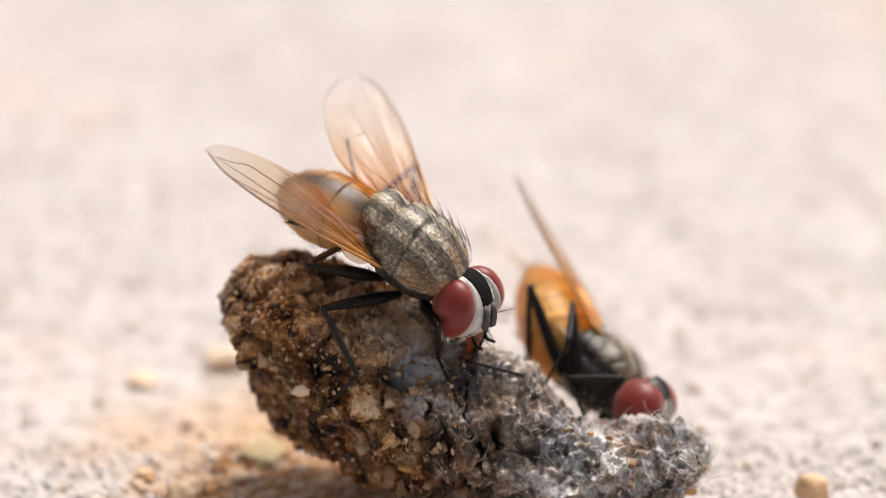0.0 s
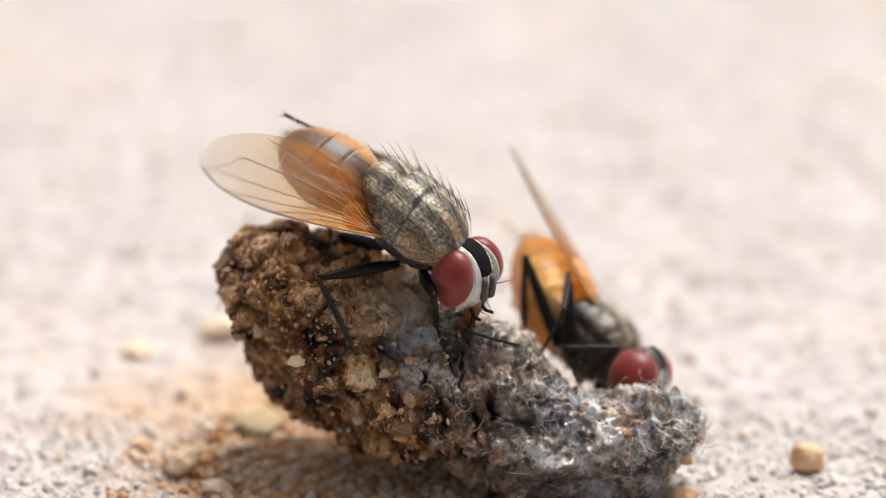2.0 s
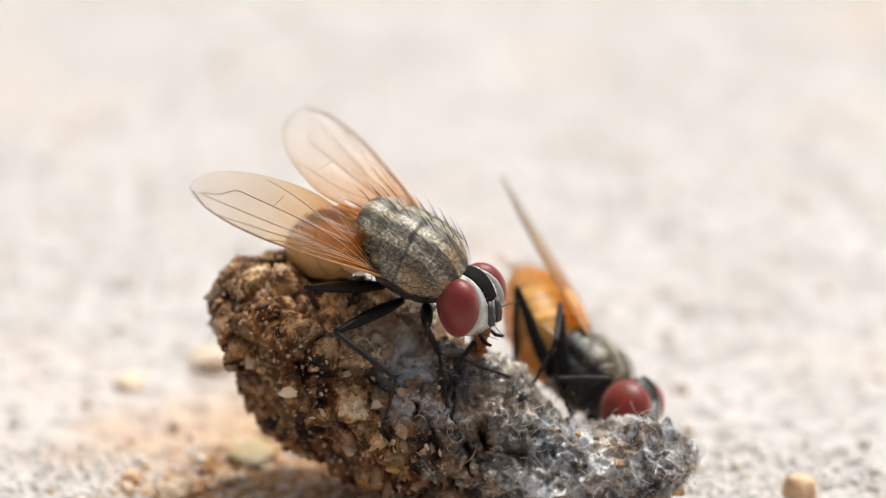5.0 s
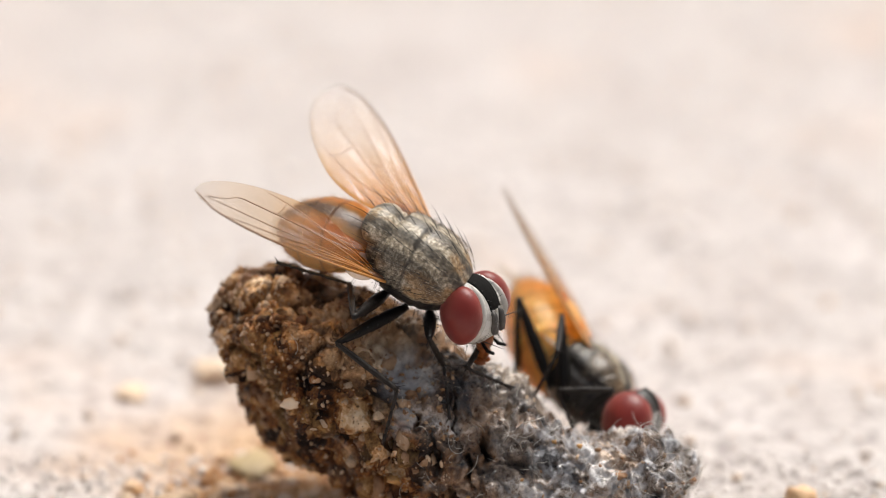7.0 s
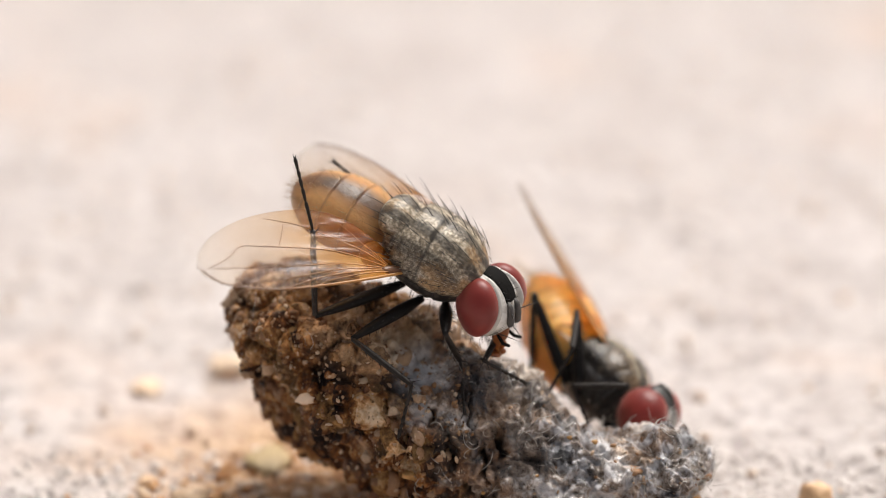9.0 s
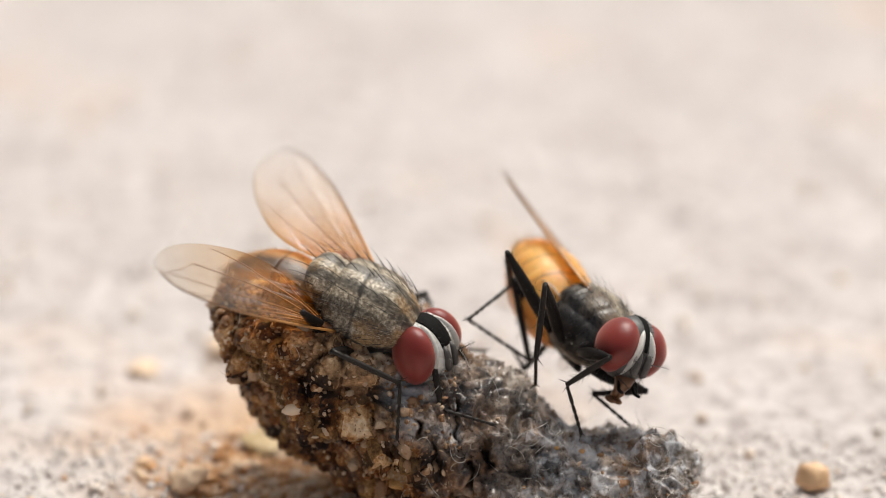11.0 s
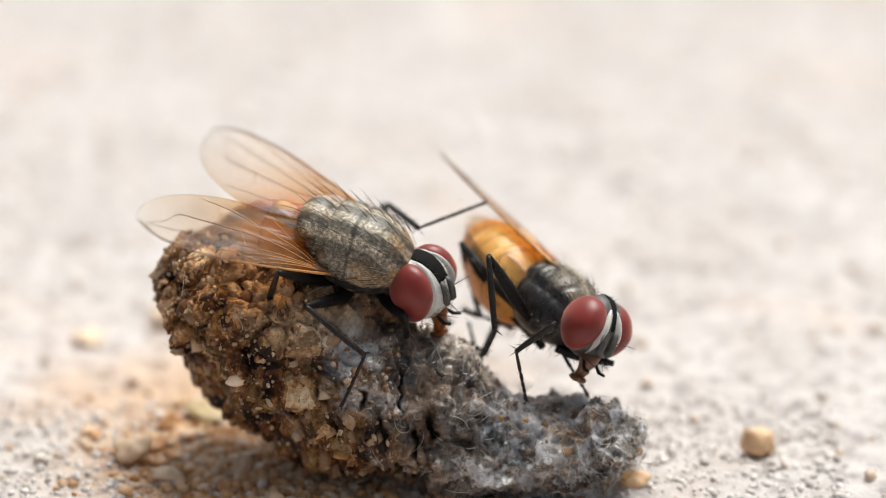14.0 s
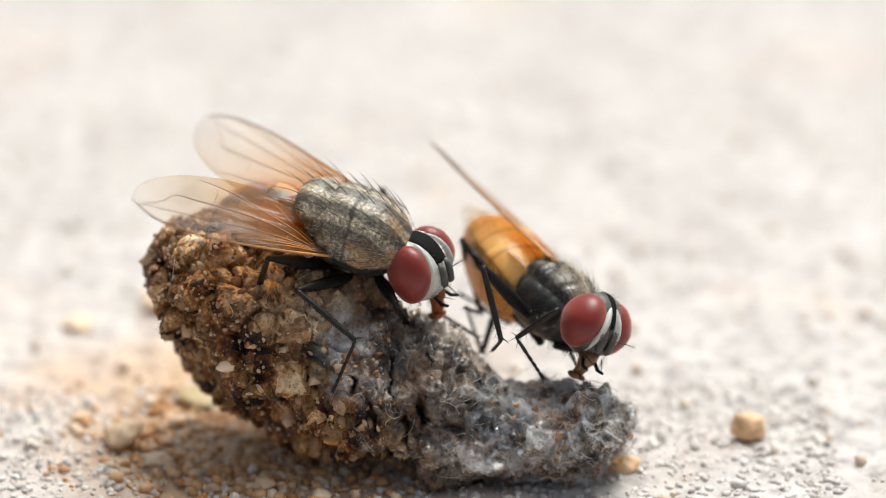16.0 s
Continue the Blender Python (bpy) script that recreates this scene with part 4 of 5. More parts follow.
def fly(label, amber, dust, face, eye_size, gap, belly, chest_size, snout, hinge, waist, seed):
    """A house fly: thorax, head, abdomen, two wings and six jointed legs, all parts of one thing."""
    rng = random.Random(seed)
    root = new("fly")
    tagged(root, label, "fly", "flies feeding on the dropping")
    parts = {"root": root, "size": Vector(chest_size), "hinge": hinge, "waist": waist}
    bm = thorax_mesh()
    bmesh.ops.scale(bm, vec=chest_size, verts=bm.verts)
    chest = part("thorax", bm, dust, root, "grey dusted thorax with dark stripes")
    bm = bmesh.new()
    ellipsoid(bm, (-1.17, 0, 0.44), (0.45, 0.55, 0.34), 32, 18)
    bmesh.ops.scale(bm, vec=chest_size, verts=bm.verts)
    part("scutellum", bm, dust, chest, "rounded grey plate")
    bm = bristles_of_scutellum(bristles_of_thorax(rng))
    bmesh.ops.scale(bm, vec=chest_size, verts=bm.verts)
    tagged(part("bristles", bm, M_SETA, chest, "long black bristles"), kind="stuff")
    bm = fuzz_of_thorax(rng)
    bmesh.ops.scale(bm, vec=chest_size, verts=bm.verts)
    tagged(part("fuzz", bm, M_FUZZ, chest, "short pale hairs lying back"), kind="stuff")
    for s in (-1, 1):
        bm = bmesh.new()
        ellipsoid(bm, (-1.08, s * 0.78, 0.02), (0.42, 0.36, 0.03), 26, 14, lambda p, u: p + Vector((0, 0, -0.12 * (u.x * u.x + u.y * u.y))))
        bmesh.ops.scale(bm, vec=chest_size, verts=bm.verts)
        part("calypter", bm, M_LOBE, chest, "translucent pale lobe behind the wing root")
    parts["head"] = head(root, rng, eye_size, face, gap, *snout)
    parts["abdomen"] = abdomen(root, amber, rng, belly)
    parts["wing_right"] = wing(root, -1, "clear veined wing, amber at its root")
    parts["wing_left"] = wing(root, 1, "clear veined wing, amber at its root")
    for kind, (hip, a, b, c) in LEGS.items():
        for s, side in ((1, "right"), (-1, "left")):
            thigh = limb("leg", a, (0.08, 0.125, 0.125, 0.1, 0.055), M_BLACK, root, rng, 46)
            shin = limb("shin", b, (0.05, 0.06, 0.065, 0.06, 0.05), M_LEG, thigh, rng, 40)
            toe = foot(c, thigh, rng)
            parts[kind + "_" + side] = (Vector((hip[0] * chest_size[0], hip[1] * s * chest_size[1], hip[2] * chest_size[2])), (a, b, c), thigh, shin, toe)
    return parts


FLY_A = fly("grey striped house fly with an amber abdomen, feeding", M_AMBER, M_THORAX, M_FACE, (0.49, 0.37, 0.6), 0.2, 0.88, (0.85, 0.96, 0.96), (M_ORANGE, 0.85, 1.0, 0.66), 0.1, -1.05, 21)
FLY_B = fly("house fly with a translucent yellow-orange abdomen and raised wings", M_YELLOW, M_THORAX_DARK, M_FACE_GREY, (0.54, 0.42, 0.57), 0.07, 1.06, (0.8, 0.87, 0.87), (M_MOUTH, 0.75, 0.86, 0.6), 0.5, -0.44, 22)


# ---- loose pebbles ----
for right_up, size, seed, flat, label in (
        ((7.11, -5.05), 0.3, 1, 1.25, "pale orange upright pebble on the slab"),
        ((-5.20, -5.05), 0.46, 2, 0.6, "rounded orange-cream pebble beside the dropping"),
        ((-2.42, -5.96), 0.24, 4, 0.9, "small clear quartz pebble beside the dropping"),
        ((-1.31, -6.18), 0.18, 5, 0.9, "small clear quartz pebble beside the dropping"),
        ((-4.53, -5.43), 0.3, 6, 0.7, "pale angular pebble beside the dropping"),
        ((-6.03, -4.62), 0.2, 7, 0.8, "small orange pebble on the slab"),
        ((-3.65, -4.21), 0.6, 8, 0.4, "yellowish flat flake leaning by the dropping"),
        ((-6.05, -2.77), 0.36, 9, 0.6, "pale orange pebble on the slab"),
        ((-4.43, -2.38), 0.4, 10, 0.6, "white pebble behind the dropping"),
        ((4.61, -5.66), 0.3, 12, 1.0, "pale orange pebble against the dropping")):
    at = on_slab(*right_up)
    stone(at.x, at.y, size, seed, label, flat)


# ---- what moves ----
def frame_of(ahead, left):
    """Rotation with x ahead, y left, z up, from stage directions."""
    x = (STAGE @ Vector(ahead)).normalized()
    y = STAGE @ Vector(left)
    y = (y - x * y.dot(x)).normalized()
    z = x.cross(y)
    return Matrix((x, y, z)).transposed()


def turned(rot, degrees):
    """rot turned clockwise about the axis towards the lens."""
    return Matrix.Rotation(-radians(degrees), 3, STAGE @ Vector((0, 0, 1))) @ rot


def blend(rows, t):
    """Value of rows (t, value...) at t, straight between them."""
    if t <= rows[0][0]:
        return rows[0][1:]
    for a, b in zip(rows, rows[1:]):
        if t <= b[0]:
            f = (t - a[0]) / (b[0] - a[0])
            return tuple(p + (q - p) * f if not isinstance(p, str) else p for p, q in zip(a[1:], b[1:]))
    return rows[-1][1:]


def limb_rows(leg, body, toe, knee, out):
    """Hip, knee, ankle and toe in the fly's space: the knee lies over its place, the foot reaches for the toe's."""
    hip, (a, b, c), *_ = leg
    inv = body.inverted()
    d = STAGE.transposed() @ (knee - body @ hip)
    flat = Vector((d.x, d.y, 0))
    if flat.length > a:
        flat *= a / flat.length
    flat.z = math.copysign(math.sqrt(max(0.0, a * a - flat.length ** 2)), d.z)
    knee = hip + body.to_3x3().inverted() @ (STAGE @ flat)
    toe = inv @ toe
    d = toe - knee
    n = min(max(d.length, abs(b - c) + 0.05), b + c - 0.02)
    d.normalize()
    x = (b * b - c * c + n * n) / (2 * n)
    h = math.sqrt(max(0.0, b * b - x * x))
    side = (hip - knee).normalized() + body.to_3x3().inverted() @ (STAGE @ Vector(out))
    side = (side - d * side.dot(d)).normalized()
    ankle = knee + d * x + side * h
    return hip, knee, ankle, knee + d * n


def along(p, q, up):
    """Pose (mm) at p with x towards q."""
    x = (q - p).normalized()
    z = up - x * up.dot(x)
    z = z.normalized() if z.length > 1e-4 else x.orthogonal().normalized()
    m = Matrix((x, z.cross(x), z)).transposed().to_4x4()
    m.translation = p
    return m


def metres(m):
    m = m.copy()
    m.translation = m.translation * MM
    return m


def wing_pose(body, root, side, tip, near, twist, upright):
    """Wing pose in the fly's space: the tip over the stage place tip, on the near or far side of its root. An upright wing stands on its edge."""
    r = body @ root
    q = STAGE.transposed() @ (r - AIM)
    flat = Vector((tip[0] - q.x, tip[1] - q.y, 0))
    if flat.length > WING * 0.97:
        flat *= WING * 0.97 / flat.length
    flat.z = near * math.sqrt(WING ** 2 - flat.length ** 2)
    x = (body.to_3x3().inverted() @ (STAGE @ flat)).normalized()
    z = Vector((0, 0, 1))
    if upright:
        z = x.cross(body.to_3x3().inverted() @ (STAGE @ Vector((0, 0, 1))))
    z = (z - x * x.dot(z)).normalized()
    m = Matrix((x, z.cross(x), z)).transposed() @ Matrix.Rotation(radians(twist), 3, "X")
    m = m.to_4x4()
    m.translation = root
    return m


def key_fly(parts, times, body_at, tips, belly, nod, neck, feet, out, upright=False):
    """Key one fly: body, wings, abdomen, head and legs at the given times."""
    rows = {k: [] for k in ("root", "head", "abdomen", "wing_right", "wing_left")}
    legs = {k: ([], [], []) for k in feet}
    for t in times:
        body = body_at(t)
        rows["root"].append((t, metres(body)))
        tilt, = blend(belly, t)
        m = Matrix.Rotation(radians(tilt), 4, "Y")
        m.translation = Vector((parts["waist"], 0, -0.35)) * MM
        rows["abdomen"].append((t, m))
        up, roll, yaw = blend(nod, t)
        m = Matrix.Rotation(radians(yaw), 4, "Z") @ Matrix.Rotation(radians(-up), 4, "Y") @ Matrix.Rotation(radians(roll), 4, "X")
        m.translation = Vector(neck) * MM
        rows["head"].append((t, m))
        for k, s in (("wing_right", -1), ("wing_left", 1)):
            r, u, near, twist = blend(tips[k], t)
            rows[k].append((t, metres(wing_pose(body, Vector((-0.3, s * (0.95 - 0.3 * parts["hinge"]), parts["hinge"])) * parts["size"].y, s, (r, u), near, twist, upright and s < 0))))
        for k, track in feet.items():
            spots = blend(track, t)
            hip, knee, ankle, toe = limb_rows(parts[k], body, Vector(spots[:3]), Vector(spots[3:]), out.get(k, (0, 0, 0)))
            up = (knee - (hip + ankle) / 2)
            thigh = along(hip, knee, up)
            inv = thigh.inverted()
            legs[k][0].append((t, metres(thigh)))
            legs[k][1].append((t, metres(inv @ along(knee, ankle, up))))
            legs[k][2].append((t, metres(inv @ along(ankle, toe, up))))
    for k, r in rows.items():
        walk(parts[k], r)
    for k, three in legs.items():
        for ob, r in zip(parts[k][2:], three):
            walk(ob, r)


TIMES = [0, 0.5, 1, 1.5, 2, 2.5, 3, 3.25, 3.5, 4, 4.5, 6.0, 6.5, 7, 7.5, 8, 8.25, 8.5, 9, 9.3, 10.2, 11.2, 11.5, 12, 12.5, 13, 13.4, 13.7, 14, 14.5, 15, 15.5, 16]
DROP_SHIFT = [(0, 0, 0, 0), (9.2, 0, 0, 0), (11.3, -0.22, -0.35, 9.0), (16, -0.22, -0.35, 9.0)]   # seconds, x, y, roll towards the lens


def drop_pose(t):
    """How the dropping has shifted by t, in mm: it rolls a little as the flies climb."""
    x, y, roll = blend(DROP_SHIFT, t)
    mid = Vector((0, BASE.y, 1.3))
    return Matrix.Translation(mid + Vector((x, y, 0))) @ Matrix.Rotation(radians(roll), 4, "X") @ Matrix.Translation(-mid)


def stand(t, right_up):
    """A footing on the crust at t, in mm."""
    m = Matrix.Translation(-BASE) @ drop_pose(t).inverted()
    eye, way = m @ S(*right_up, 12), m.to_3x3() @ (STAGE @ Vector((0, 0, -1)))
    hit, p, _, _ = DROP_BODY.ray_cast(eye * MM, way)
    return (*(m.inverted() @ (p / MM) + STAGE @ Vector((0, 0, 0.15))),) if hit else (*S(*right_up, -1.0),)


A_TURN = frame_of((0.795, -0.575, 0.16), (0.55, 0.6, -0.58))
A_MARK = Vector((-0.17, -0.43, 0.72))
A_BODY = [  # seconds, where a spot on the back is, turn
    (0, *S(-0.83, 0.04, 1), 3), (0.5, *S(-0.77, 0.04, 1), 4), (1, *S(-0.76, 0.07, 1), 4), (1.5, *S(-0.74, 0.05, 1), 3), (2, *S(-0.74, 0.05, 1), 4),
    (2.5, *S(-0.74, 0.05, 1), 4), (3, *S(-0.74, 0.08, 1), 4), (3.25, *S(-0.71, -0.05, 1), -5), (3.5, *S(-0.71, -0.08, 1), -6), (4, *S(-0.74, -0.07, 1), -6),
    (6.0, *S(-0.56, -0.02, 1), -2), (6.5, *S(-0.52, -0.01, 1), -2), (7, *S(-0.58, 0.05, 1), -2.5), (7.5, *S(-0.57, 0.03, 1), -2), (8, *S(-0.57, 0.05, 1), -1.5),
    (8.5, *S(-0.58, 0.13, 1), -3), (9, *S(-0.56, 0.13, 1), -2), (11.2, *S(-1.93, -1.37, 0.9), -9.5), (11.5, *S(-1.93, -1.37, 0.9), -9.5), (12, *S(-1.50, -0.90, 0.9), -13),
    (13, *S(-1.50, -0.89, 0.9), -13.5), (13.4, *S(-1.39, -0.82, 0.9), -14.5), (13.7, *S(-1.03, -0.80, 0.9), -13.5), (14, *S(-0.92, -0.82, 0.9), -13), (14.5, *S(-0.90, -0.82, 0.9), -13), (15, *S(-0.85, -0.79, 0.9), -13), (16, *S(-0.77, -0.75, 0.9), -13)]


def body_a(t):
    x, y, z, turn = blend(A_BODY, t)
    rot = turned(A_TURN, turn)
    m = rot.to_4x4()
    m.translation = Vector((x, y, z)) - rot @ A_MARK
    return m


A_TIPS = {
    "wing_right": [(0, *(-4.86, 1.78), 1, 26), (0.5, *(-5.07, 1.02), 1, 28), (1, *(-4.96, 1.31), 1, 28), (1.5, *(-4.61, 1.16), 1, 0), (2, *(-4.75, 0.89), 1, 0),
                   (2.5, *(-4.79, 0.93), 1, 0), (3, *(-4.87, 1.31), 1, 0), (3.5, *(-4.95, 0.76), 1, 12), (4, *(-4.95, 0.74), 1, 12), (6.3, *(-4.71, 1.32), 1, 10),
                   (6.5, *(-4.33, 1.77), 1, 26), (7, *(-4.88, 1.24), 1, 22), (7.5, *(-4.96, 1.08), 1, 14), (8, *(-4.60, 1.59), 1, 45), (8.25, *(-4.92, -0.23), 1, 0),
                   (8.5, *(-4.91, -0.27), 1, 0), (9, *(-4.95, -0.40), 1, 0), (9.3, *(-4.95, -0.40), 1, 0), (11.2, *(-5.70, -0.77), 1, 12), (11.5, *(-5.70, -0.77), 1, 12), (12, *(-5.59, -0.73), 1, 12),
                   (12.5, *(-5.55, -0.74), 1, 12), (13, *(-5.55, -0.82), 1, 12), (13.5, *(-5.43, -0.88), 1, 12), (14, *(-4.98, -0.44), 1, 12), (14.5, *(-5.00, -0.41), 1, 12),
                   (15, *(-4.96, -0.37), 1, 12), (15.5, *(-4.96, -0.39), 1, 12), (16, *(-4.89, -0.34), 1, 12)],
    "wing_left": [(0, *(-1.93, 3.39), -1, 12), (0.5, *(-1.00, 3.77), -1, 12), (1, *(-1.84, 3.46), -1, 12), (1.5, *(-3.01, 1.66), -1, 12), (2.5, *(-3.15, 1.54), -1, 12), (3, *(-2.19, 2.87), -1, 12),
                  (3.5, *(-3.28, 2.31), -1, 12), (4, *(-3.27, 2.31), -1, 12), (6.3, *(-2.04, 3.38), -1, 12), (6.5, *(-1.73, 3.63), -1, 12), (7, *(-2.08, 3.41), -1, 12),
                  (7.5, *(-2.37, 2.90), -1, 12), (8, *(-2.29, 3.03), -1, 12), (8.25, *(-2.92, 1.99), -1, 12), (8.5, *(-3.03, 1.99), -1, 12), (9, *(-2.91, 2.10), -1, 12), (9.3, *(-2.91, 2.10), -1, 12),
                  (11.2, *(-3.48, 1.64), -1, 12), (11.5, *(-3.48, 1.64), -1, 12), (12, *(-3.75, 1.47), -1, 12), (12.5, *(-3.76, 1.46), -1, 12), (13, *(-3.78, 1.40), -1, 12), (13.5, *(-3.80, 1.43), -1, 12),
                  (14, *(-3.71, 1.38), -1, 12), (14.5, *(-3.71, 1.39), -1, 12), (15, *(-3.69, 1.39), -1, 12), (15.5, *(-3.68, 1.37), -1, 12), (16, *(-3.67, 1.33), -1, 12)]}
A_BELLY = [(0, -22), (1, -22), (1.25, -12), (2.7, -10), (3, -22), (3.3, -58), (4, -60), (6.2, -42), (6.6, -42), (7, -30), (7.5, -30), (8, -34), (8.25, -10), (9.2, -10), (11.3, -28), (16, -30)]
A_NOD = [(0, 26.4, -16.7, -0.1), (16, 26.4, -16.7, -0.1)]


def motions():
    walk(DROPPING, [(t, metres(drop_pose(t) @ Matrix.Translation(BASE))) for t in (0, 9.2, 9.9, 10.6, 11.3, 16)])
    f = {   # seconds, toe, knee
        "mid_right": [(0, *stand(0, (-2.57, -3.33)), *S(-2.50, -1.27, 0.4)), (3, *stand(3, (-2.57, -3.33)), *S(-2.51, -1.27, 0.4)), (3.25, *stand(3, (-1.10, -3.66)), *S(-2.00, -1.72, 0.8)), (9.2, *stand(9, (-1.10, -3.66)), *S(-2.00, -1.72, 0.8)),
                      (11.2, *stand(11.3, (-1.07, -4.08)), *S(-2.32, -2.33, 0.8)), (13.2, *stand(12.5, (-1.07, -4.08)), *S(-2.32, -2.33, 0.8)), (13.7, *stand(14.5, (-1.09, -4.05)), *S(-1.76, -2.08, 0.8)), (16, *stand(16, (-1.07, -4.05)), *S(-1.74, -2.05, 0.8))],
        "front_right": [(0, *stand(0, (0.20, -3.22)), *S(-0.24, -1.64, 0.9)), (9.2, *stand(9, (0.20, -3.22)), *S(-0.18, -1.62, 0.9)),
                        (11.2, *stand(11.3, (0.88, -3.80)), *S(-0.40, -2.44, 0.9)), (13.2, *stand(12.5, (0.88, -3.80)), *S(-0.40, -2.44, 0.9)), (14, *stand(16, (0.91, -3.49)), *S(0.19, -2.35, 0.9)), (16, *stand(16, (0.91, -3.49)), *S(0.19, -2.35, 0.9))],
        "front_left": [(0, *stand(0, (1.42, -2.61)), *S(1.07, -1.78, -0.4)), (9.2, *stand(9, (1.42, -2.61)), *S(1.07, -1.78, -0.4)), (11.2, *stand(11.3, (1.60, -3.08)), *S(0.71, -2.36, -0.3)), (13.2, *stand(12.5, (1.60, -3.08)), *S(0.71, -2.36, -0.3)), (14, *stand(16, (1.83, -3.07)), *S(1.25, -2.38, -0.2)), (16, *stand(16, (1.83, -3.07)), *S(1.25, -2.38, -0.2))],
        "mid_left": [(0, *S(0.75, -1.93, -2.2), *S(0.07, -0.10, -1.5)), (9.2, *S(0.75, -1.93, -2.2), *S(0.07, -0.10, -1.5)), (11.2, *S(0.73, -2.41, -1.9), *S(-0.52, -1.27, -2)), (14.4, *S(1.18, -2.52, -1.8), *S(0.16, -1.05, -2)), (14.9, *S(1.22, -2.66, -1.8), *S(-0.01, -0.18, -1.4)), (16, *S(1.22, -2.66, -1.8), *S(-0.06, -0.10, -1.4))],
        "hind_right": [(0, *S(-3.17, 0.42, 0.5), *S(-2.81, -0.42, 0.4)), (0.5, *S(-2.62, -0.07, 0.2), *S(-2.12, -0.73, 0.2)), (1, *S(-2.81, -0.41, 0), *S(-2.14, -0.85, 0.2)), (1.5, *S(-3.42, 1.58, 0.8), *S(-2.39, -1.01, 0.3)),
                       (2, *S(-3.2, -0.4, -1.2), *S(-2.3, -0.4, -0.8)), (2.6, *S(-3.2, -0.4, -1.2), *S(-2.3, -0.4, -0.8)), (3.3, *S(-4.29, -1.76, -0.9), *S(-2.90, -0.74, 0.3)), (4.2, *S(-4.29, -1.76, -0.9), *S(-2.87, -0.72, 0.3)), (6.5, *S(-2.47, -2.13, -0.3), *S(-1.89, -1.12, 0.3)),
                       (7, *S(-3.20, -0.13, 0.2), *S(-1.65, -1.20, 0.3)), (7.5, *S(-3.18, -0.31, 0.2), *S(-1.67, -1.26, 0.3)), (8, *S(-3.08, 1.17, 0.5), *S(-1.94, -1.14, 0.8)), (8.25, *S(-2.35, 1.71, 1.2), *S(-2.63, -1.31, 0.6)),
                       (8.5, *S(-2.44, 1.71, 1.2), *S(-2.63, -1.31, 0.6)), (9, *S(-3.12, 1.91, 1.2), *S(-2.73, -1.28, 0.6)), (9.3, *S(-3.12, 1.91, 1.2), *S(-2.73, -1.28, 0.6)),
                       (11.2, *stand(11.3, (-3.90, -2.58)), *S(-2.93, -1.57, 0.6)), (13.2, *stand(13, (-3.90, -2.58)), *S(-2.93, -1.57, 0.6)), (14, *stand(14.5, (-3.90, -2.51)), *S(-2.29, -1.42, 0.6)), (16, *stand(16, (-3.90, -2.51)), *S(-2.29, -1.42, 0.6))],
        "hind_left": [(0, *S(-2.07, 2.03, -1.2), *S(-0.67, 1.58, -1.2)), (0.5, *S(-1.20, 2.53, -1.2), *S(-0.29, 1.29, -1.2)), (1, *S(-2.17, 1.61, -1), *S(-0.37, 1.16, -1.2)), (1.5, *S(-2.59, 2.06, -0.8), *S(0.04, 0.75, -1)),
                      (2, *S(-3.69, 2.15, -0.8), *S(-0.56, 0.87, -1.2)), (2.4, *S(-1.47, -1.45, -3), *S(-1.70, -0.53, -3)), (4.2, *S(-1.32, -1.67, -3.2), *S(-1.54, -0.75, -3)), (6.3, *S(-2.44, 3.04, -1.4), *S(-0.63, 1.46, -1.6)), (6.5, *S(-2.58, 3.21, -1.4), *S(-0.63, 1.46, -1.6)),
                      (7, *S(-0.88, -0.32, -2.6), *S(-0.89, 0.14, -3)), (7.5, *S(-0.91, -0.39, -2.6), *S(-0.91, 0.07, -3)), (8, *S(-0.28, 2.18, -3.2), *S(0.32, 0.13, -2)), (8.25, *S(-1.72, 1.69, -0.8), *S(0.13, 0.52, -1)),
                      (8.5, *S(-1.94, 1.69, -0.8), *S(0.13, 0.52, -1)), (9, *S(-2.44, 1.79, -1), *S(-0.19, 0.72, -1.4)), (9.4, *S(-1.92, -0.41, -3), *S(-1.92, 0.05, -3)), (11.2, *S(-1.11, -2.10, -3), *S(-2.03, -1.17, -3)), (11.6, *S(-1.11, -2.10, -3), *S(-2.03, -1.17, -3)),
                      (12, *S(1.56, 0.08, -1.2), *S(-0.90, -0.06, -1.4)), (12.5, *S(-1.11, -2.10, -3), *S(-2.03, -1.17, -3)), (13.5, *S(-0.78, -2.11, -3), *S(-1.70, -1.19, -3)),
                      (14, *S(1.83, -0.07, -1.2), *S(-0.16, -0.11, -1.4)), (14.5, *S(-0.84, -2.23, -3), *S(-1.53, -1.43, -3)), (16, *S(-0.84, -2.23, -3), *S(-1.53, -1.43, -3))]}
    key_fly(FLY_A, TIMES, body_a, A_TIPS, A_BELLY, A_NOD, (0.95, 0, -0.41), f, {"mid_right": (0, 0, 0.9), "front_right": (0, 0, 0.5)})
    key_b()


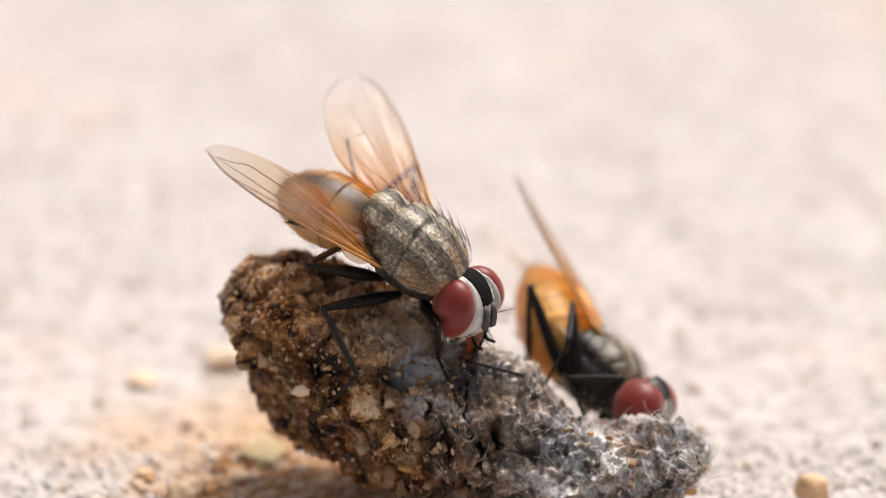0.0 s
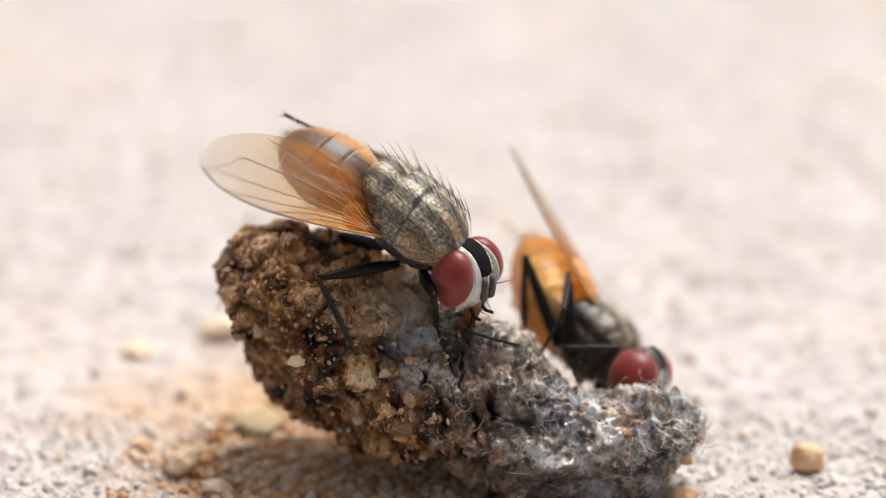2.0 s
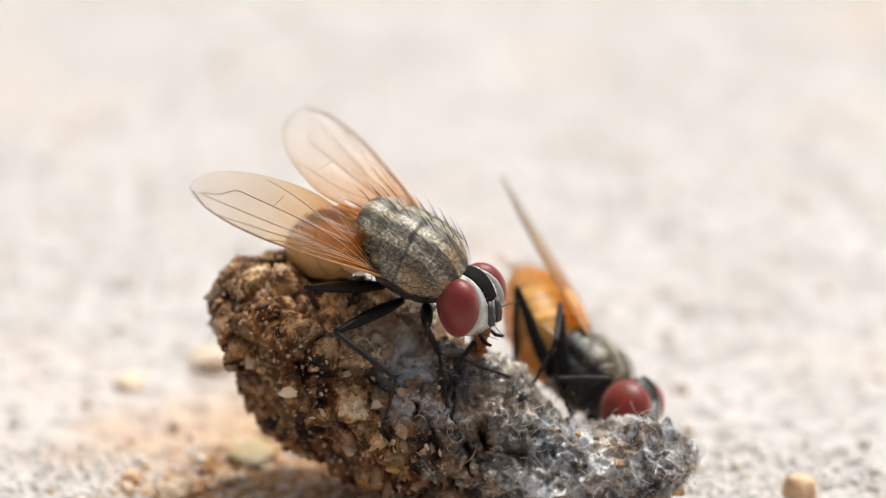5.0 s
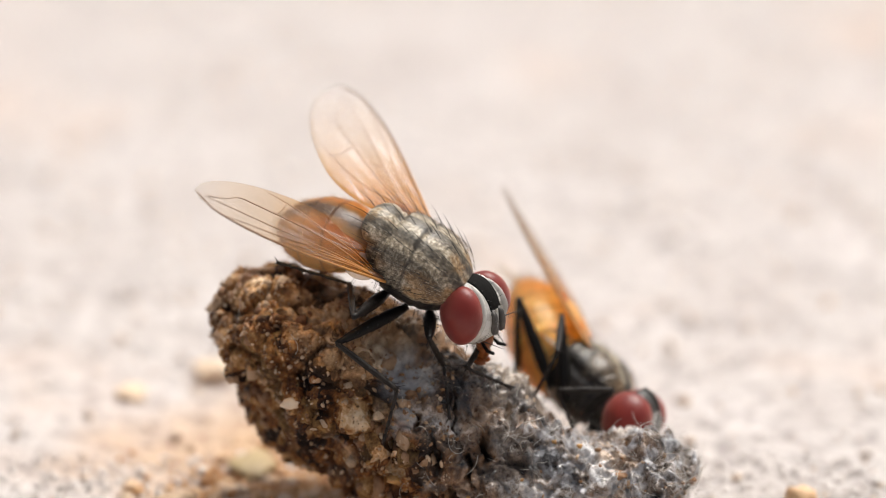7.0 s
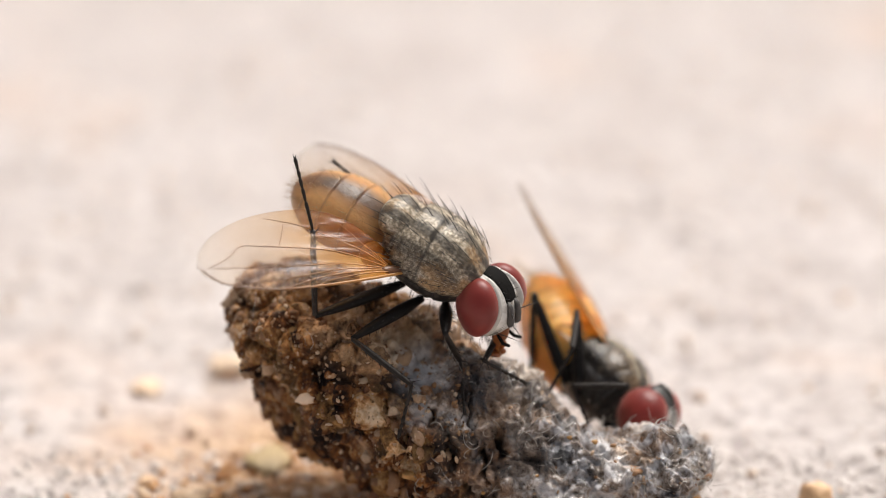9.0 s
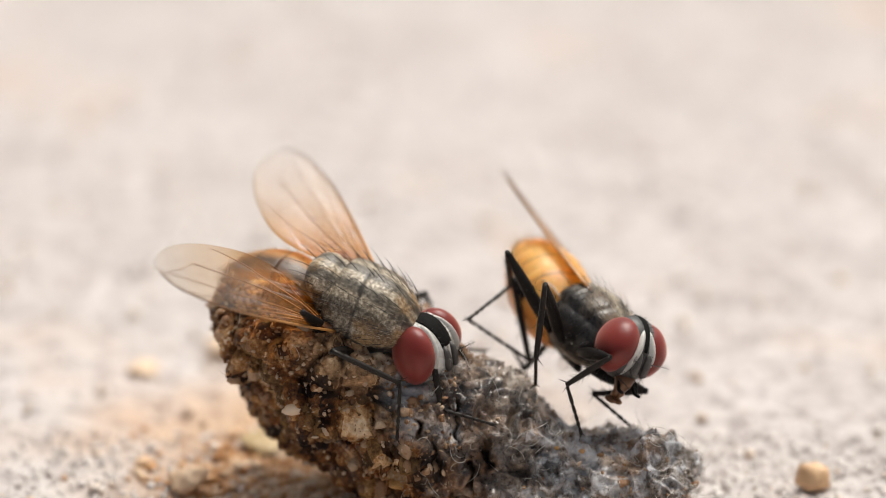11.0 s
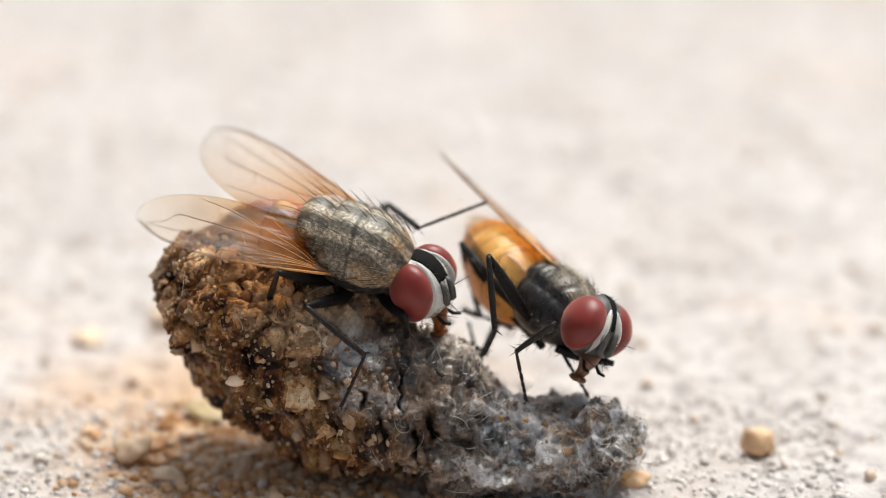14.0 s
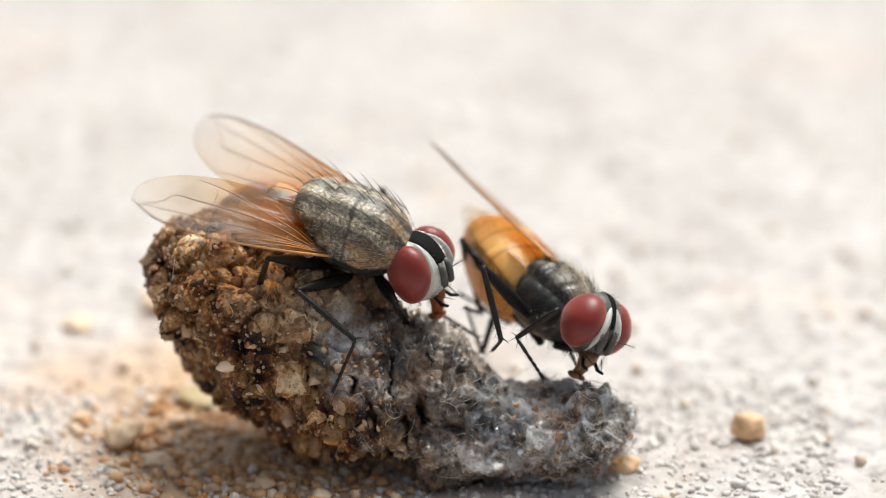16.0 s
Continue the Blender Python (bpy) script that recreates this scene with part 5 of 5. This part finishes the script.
B_EARLY = frame_of((0.62, -0.54, 0.57), (0.354, -0.6, -0.72))
B_LATE = frame_of((0.56, -0.42, 0.72), (0.354, -0.663, -0.662))
B_MID = frame_of((0.52, -0.43, 0.74), (0.354, -0.663, -0.662))
B_MARK = Vector((1.16, -0.35, -0.08))
B_BODY = [  # seconds, where the near eye is, stance (0 early, 1 middle, 2 late), turn
    (0, *S(3.61, -3.13, -1.5), 0, 0), (9.2, *S(3.61, -3.13, -1.5), 0, 0), (10.2, *S(3.44, -2.58, -1), 0.5, 0), (11.2, *S(3.20, -2.19, 0.3), 1, -4), (11.5, *S(3.20, -2.19, 0.3), 1, -4), (12, *S(3.10, -2.10, 0.3), 1, -4),
    (12.5, *S(3.65, -2.54, 0.3), 2, 0), (13.5, *S(3.68, -2.52, 0.3), 2, 0), (14, *S(3.65, -2.45, 0.3), 2, 0), (14.5, *S(3.68, -2.43, 0.3), 2, 0), (15, *S(3.85, -2.68, 0.3), 2, 1), (16, *S(3.83, -2.69, 0.3), 2, 1)]


def body_b(t):
    x, y, z, late, turn = blend(B_BODY, t)
    a, b = (B_EARLY, B_MID) if late < 1 else (B_MID, B_LATE)
    rot = a.to_quaternion().slerp(b.to_quaternion(), late if late < 1 else late - 1).to_matrix()
    rot = turned(rot, turn)
    m = rot.to_4x4()
    m.translation = Vector((x, y, z)) - rot @ B_MARK
    return m


B_TIPS = {
    "wing_right": [(0, *(1.26, 1.37), -1, -10), (9.2, *(1.26, 1.37), -1, -10), (11.2, *(0.98, 1.20), -1, -6), (11.5, *(0.98, 1.20), -1, -6), (12, *(0.77, 1.23), -1, -6), (12.5, *(0.92, 0.96), -1, -6), (13.5, *(0.83, 0.87), -1, -6),
                   (14.5, *(0.89, 0.92), -1, -6), (15, *(0.93, 0.82), -1, -6), (16, *(0.86, 0.83), -1, -6)],
    "wing_left": [(0, *(1.30, -0.46), -1, 0), (9.2, *(1.30, -0.46), -1, 0), (11.2, *(1.6, -0.75), -1, 0), (12, *(1.6, -0.75), -1, 0), (16, *(1.68, -0.9), -1, 0)]}
B_BELLY = [(0, 22), (9.2, 22), (11.2, 18), (12, 18), (12.5, 12), (16, 12)]
B_NOD = [(0, -0.2, 33.0, 18), (9.2, -0.2, 33.0, 18), (11.2, -0.2, 33.0, -5.9), (16, -0.2, 33.0, -5.9)]


def key_b():
    g = {
        "mid_right": [(0, *S(1.89, -2.81, -1.2), *S(2.46, -1.17, -1)), (9.2, *S(1.89, -2.81, -1.2), *S(2.46, -1.17, -1)), (11.2, *S(1.66, -3.05, -0.2), *S(1.79, -1.02, 0.4)), (13.8, *S(1.66, -3.05, -0.2), *S(1.79, -1.02, 0.4)), (15, *S(2.08, -3.3, -0.3), *S(1.87, -1.61, 0.4)), (16, *S(2.08, -3.3, -0.3), *S(1.87, -1.61, 0.4))],
        "front_right": [(0, *S(2.77, -3.70, -1), *S(3.43, -2.68, -0.6)), (9.2, *S(2.77, -3.70, -1), *S(3.43, -2.68, -0.6)), (11.2, *S(2.55, -4.0, 0.15), *S(3.07, -2.44, 0.9)), (14.4, *S(2.55, -4.0, 0.15), *S(3.07, -2.44, 0.9)), (15, *S(3.08, -3.85, 0.1), *S(3.32, -2.46, 0.9)), (16, *S(3.08, -3.85, 0.1), *S(3.32, -2.46, 0.9))],
        "front_left": [(0, *S(3.75, -4.02, -3), *S(3.98, -3.21, -3)), (9.2, *S(3.75, -4.02, -3), *S(3.98, -3.21, -3)), (11.2, *S(3.65, -3.92, -0.6), *S(4.20, -3.28, -0.9)), (16, *S(3.91, -3.94, -0.6), *S(4.40, -3.30, -0.9))],
        "mid_left": [(0, *S(3.43, -3.47, -3.6), *S(2.97, -2.31, -3.6)), (9.2, *S(3.43, -3.47, -3.6), *S(2.97, -2.31, -3.6)), (11.2, *S(1.25, -2.52, -2.4), *S(2.12, -2.10, -3)), (16, *S(1.62, -2.50, -2.4), *S(2.38, -2.00, -3))],
        "hind_right": [(0, *S(1.31, -2.47, -1.3), *S(1.44, -0.44, -1.3)), (9.2, *S(1.31, -2.47, -1.3), *S(1.44, -0.44, -1.3)), (11.2, *S(0.29, -1.71, -0.4), *S(1.05, -0.45, -0.4)), (11.6, *S(0.29, -1.71, -0.4), *S(1.05, -0.45, -0.4)), (12, *S(1.34, -2.23, -0.8), *S(1.31, -0.89, -0.8)),
                       (14.5, *S(1.34, -2.23, -0.8), *S(1.31, -0.89, -0.8)), (15, *S(1.56, -2.46, -0.8), *S(1.51, -1.11, -0.8)), (16, *S(1.56, -2.46, -0.8), *S(1.51, -1.11, -0.8))],
        "hind_left": [(0, *S(1.35, -1.84, -3.6), *S(1.69, -0.45, -3.6)), (9.2, *S(1.35, -1.84, -3.6), *S(1.69, -0.45, -3.6)), (11.2, *S(0.29, -1.69, -1.2), *S(0.95, -0.57, -1.6)), (12.5, *S(0.86, -1.15, -1.2), *S(1.38, -0.76, -1.4)),
                      (13.5, *S(0.87, -1.05, -1.2), *S(1.38, -0.71, -1.4)), (14, *S(1.34, -2.22, -2.6), *S(1.46, -1.19, -2.8)), (14.5, *S(1.31, -1.91, -1.2), *S(1.93, -1.01, -1.8)), (15, *S(1.46, -2.22, -2.6), *S(1.57, -1.19, -2.8)), (16, *S(1.46, -2.22, -2.6), *S(1.57, -1.19, -2.8))]}
    key_fly(FLY_B, TIMES, body_b, B_TIPS, B_BELLY, B_NOD, (0.76, 0, 0.1), g, {"mid_right": (-0.3, 0, 1.0), "hind_right": (0, 0, -2.5), "front_right": (-0.6, 0, 0.6)}, True)


motions()
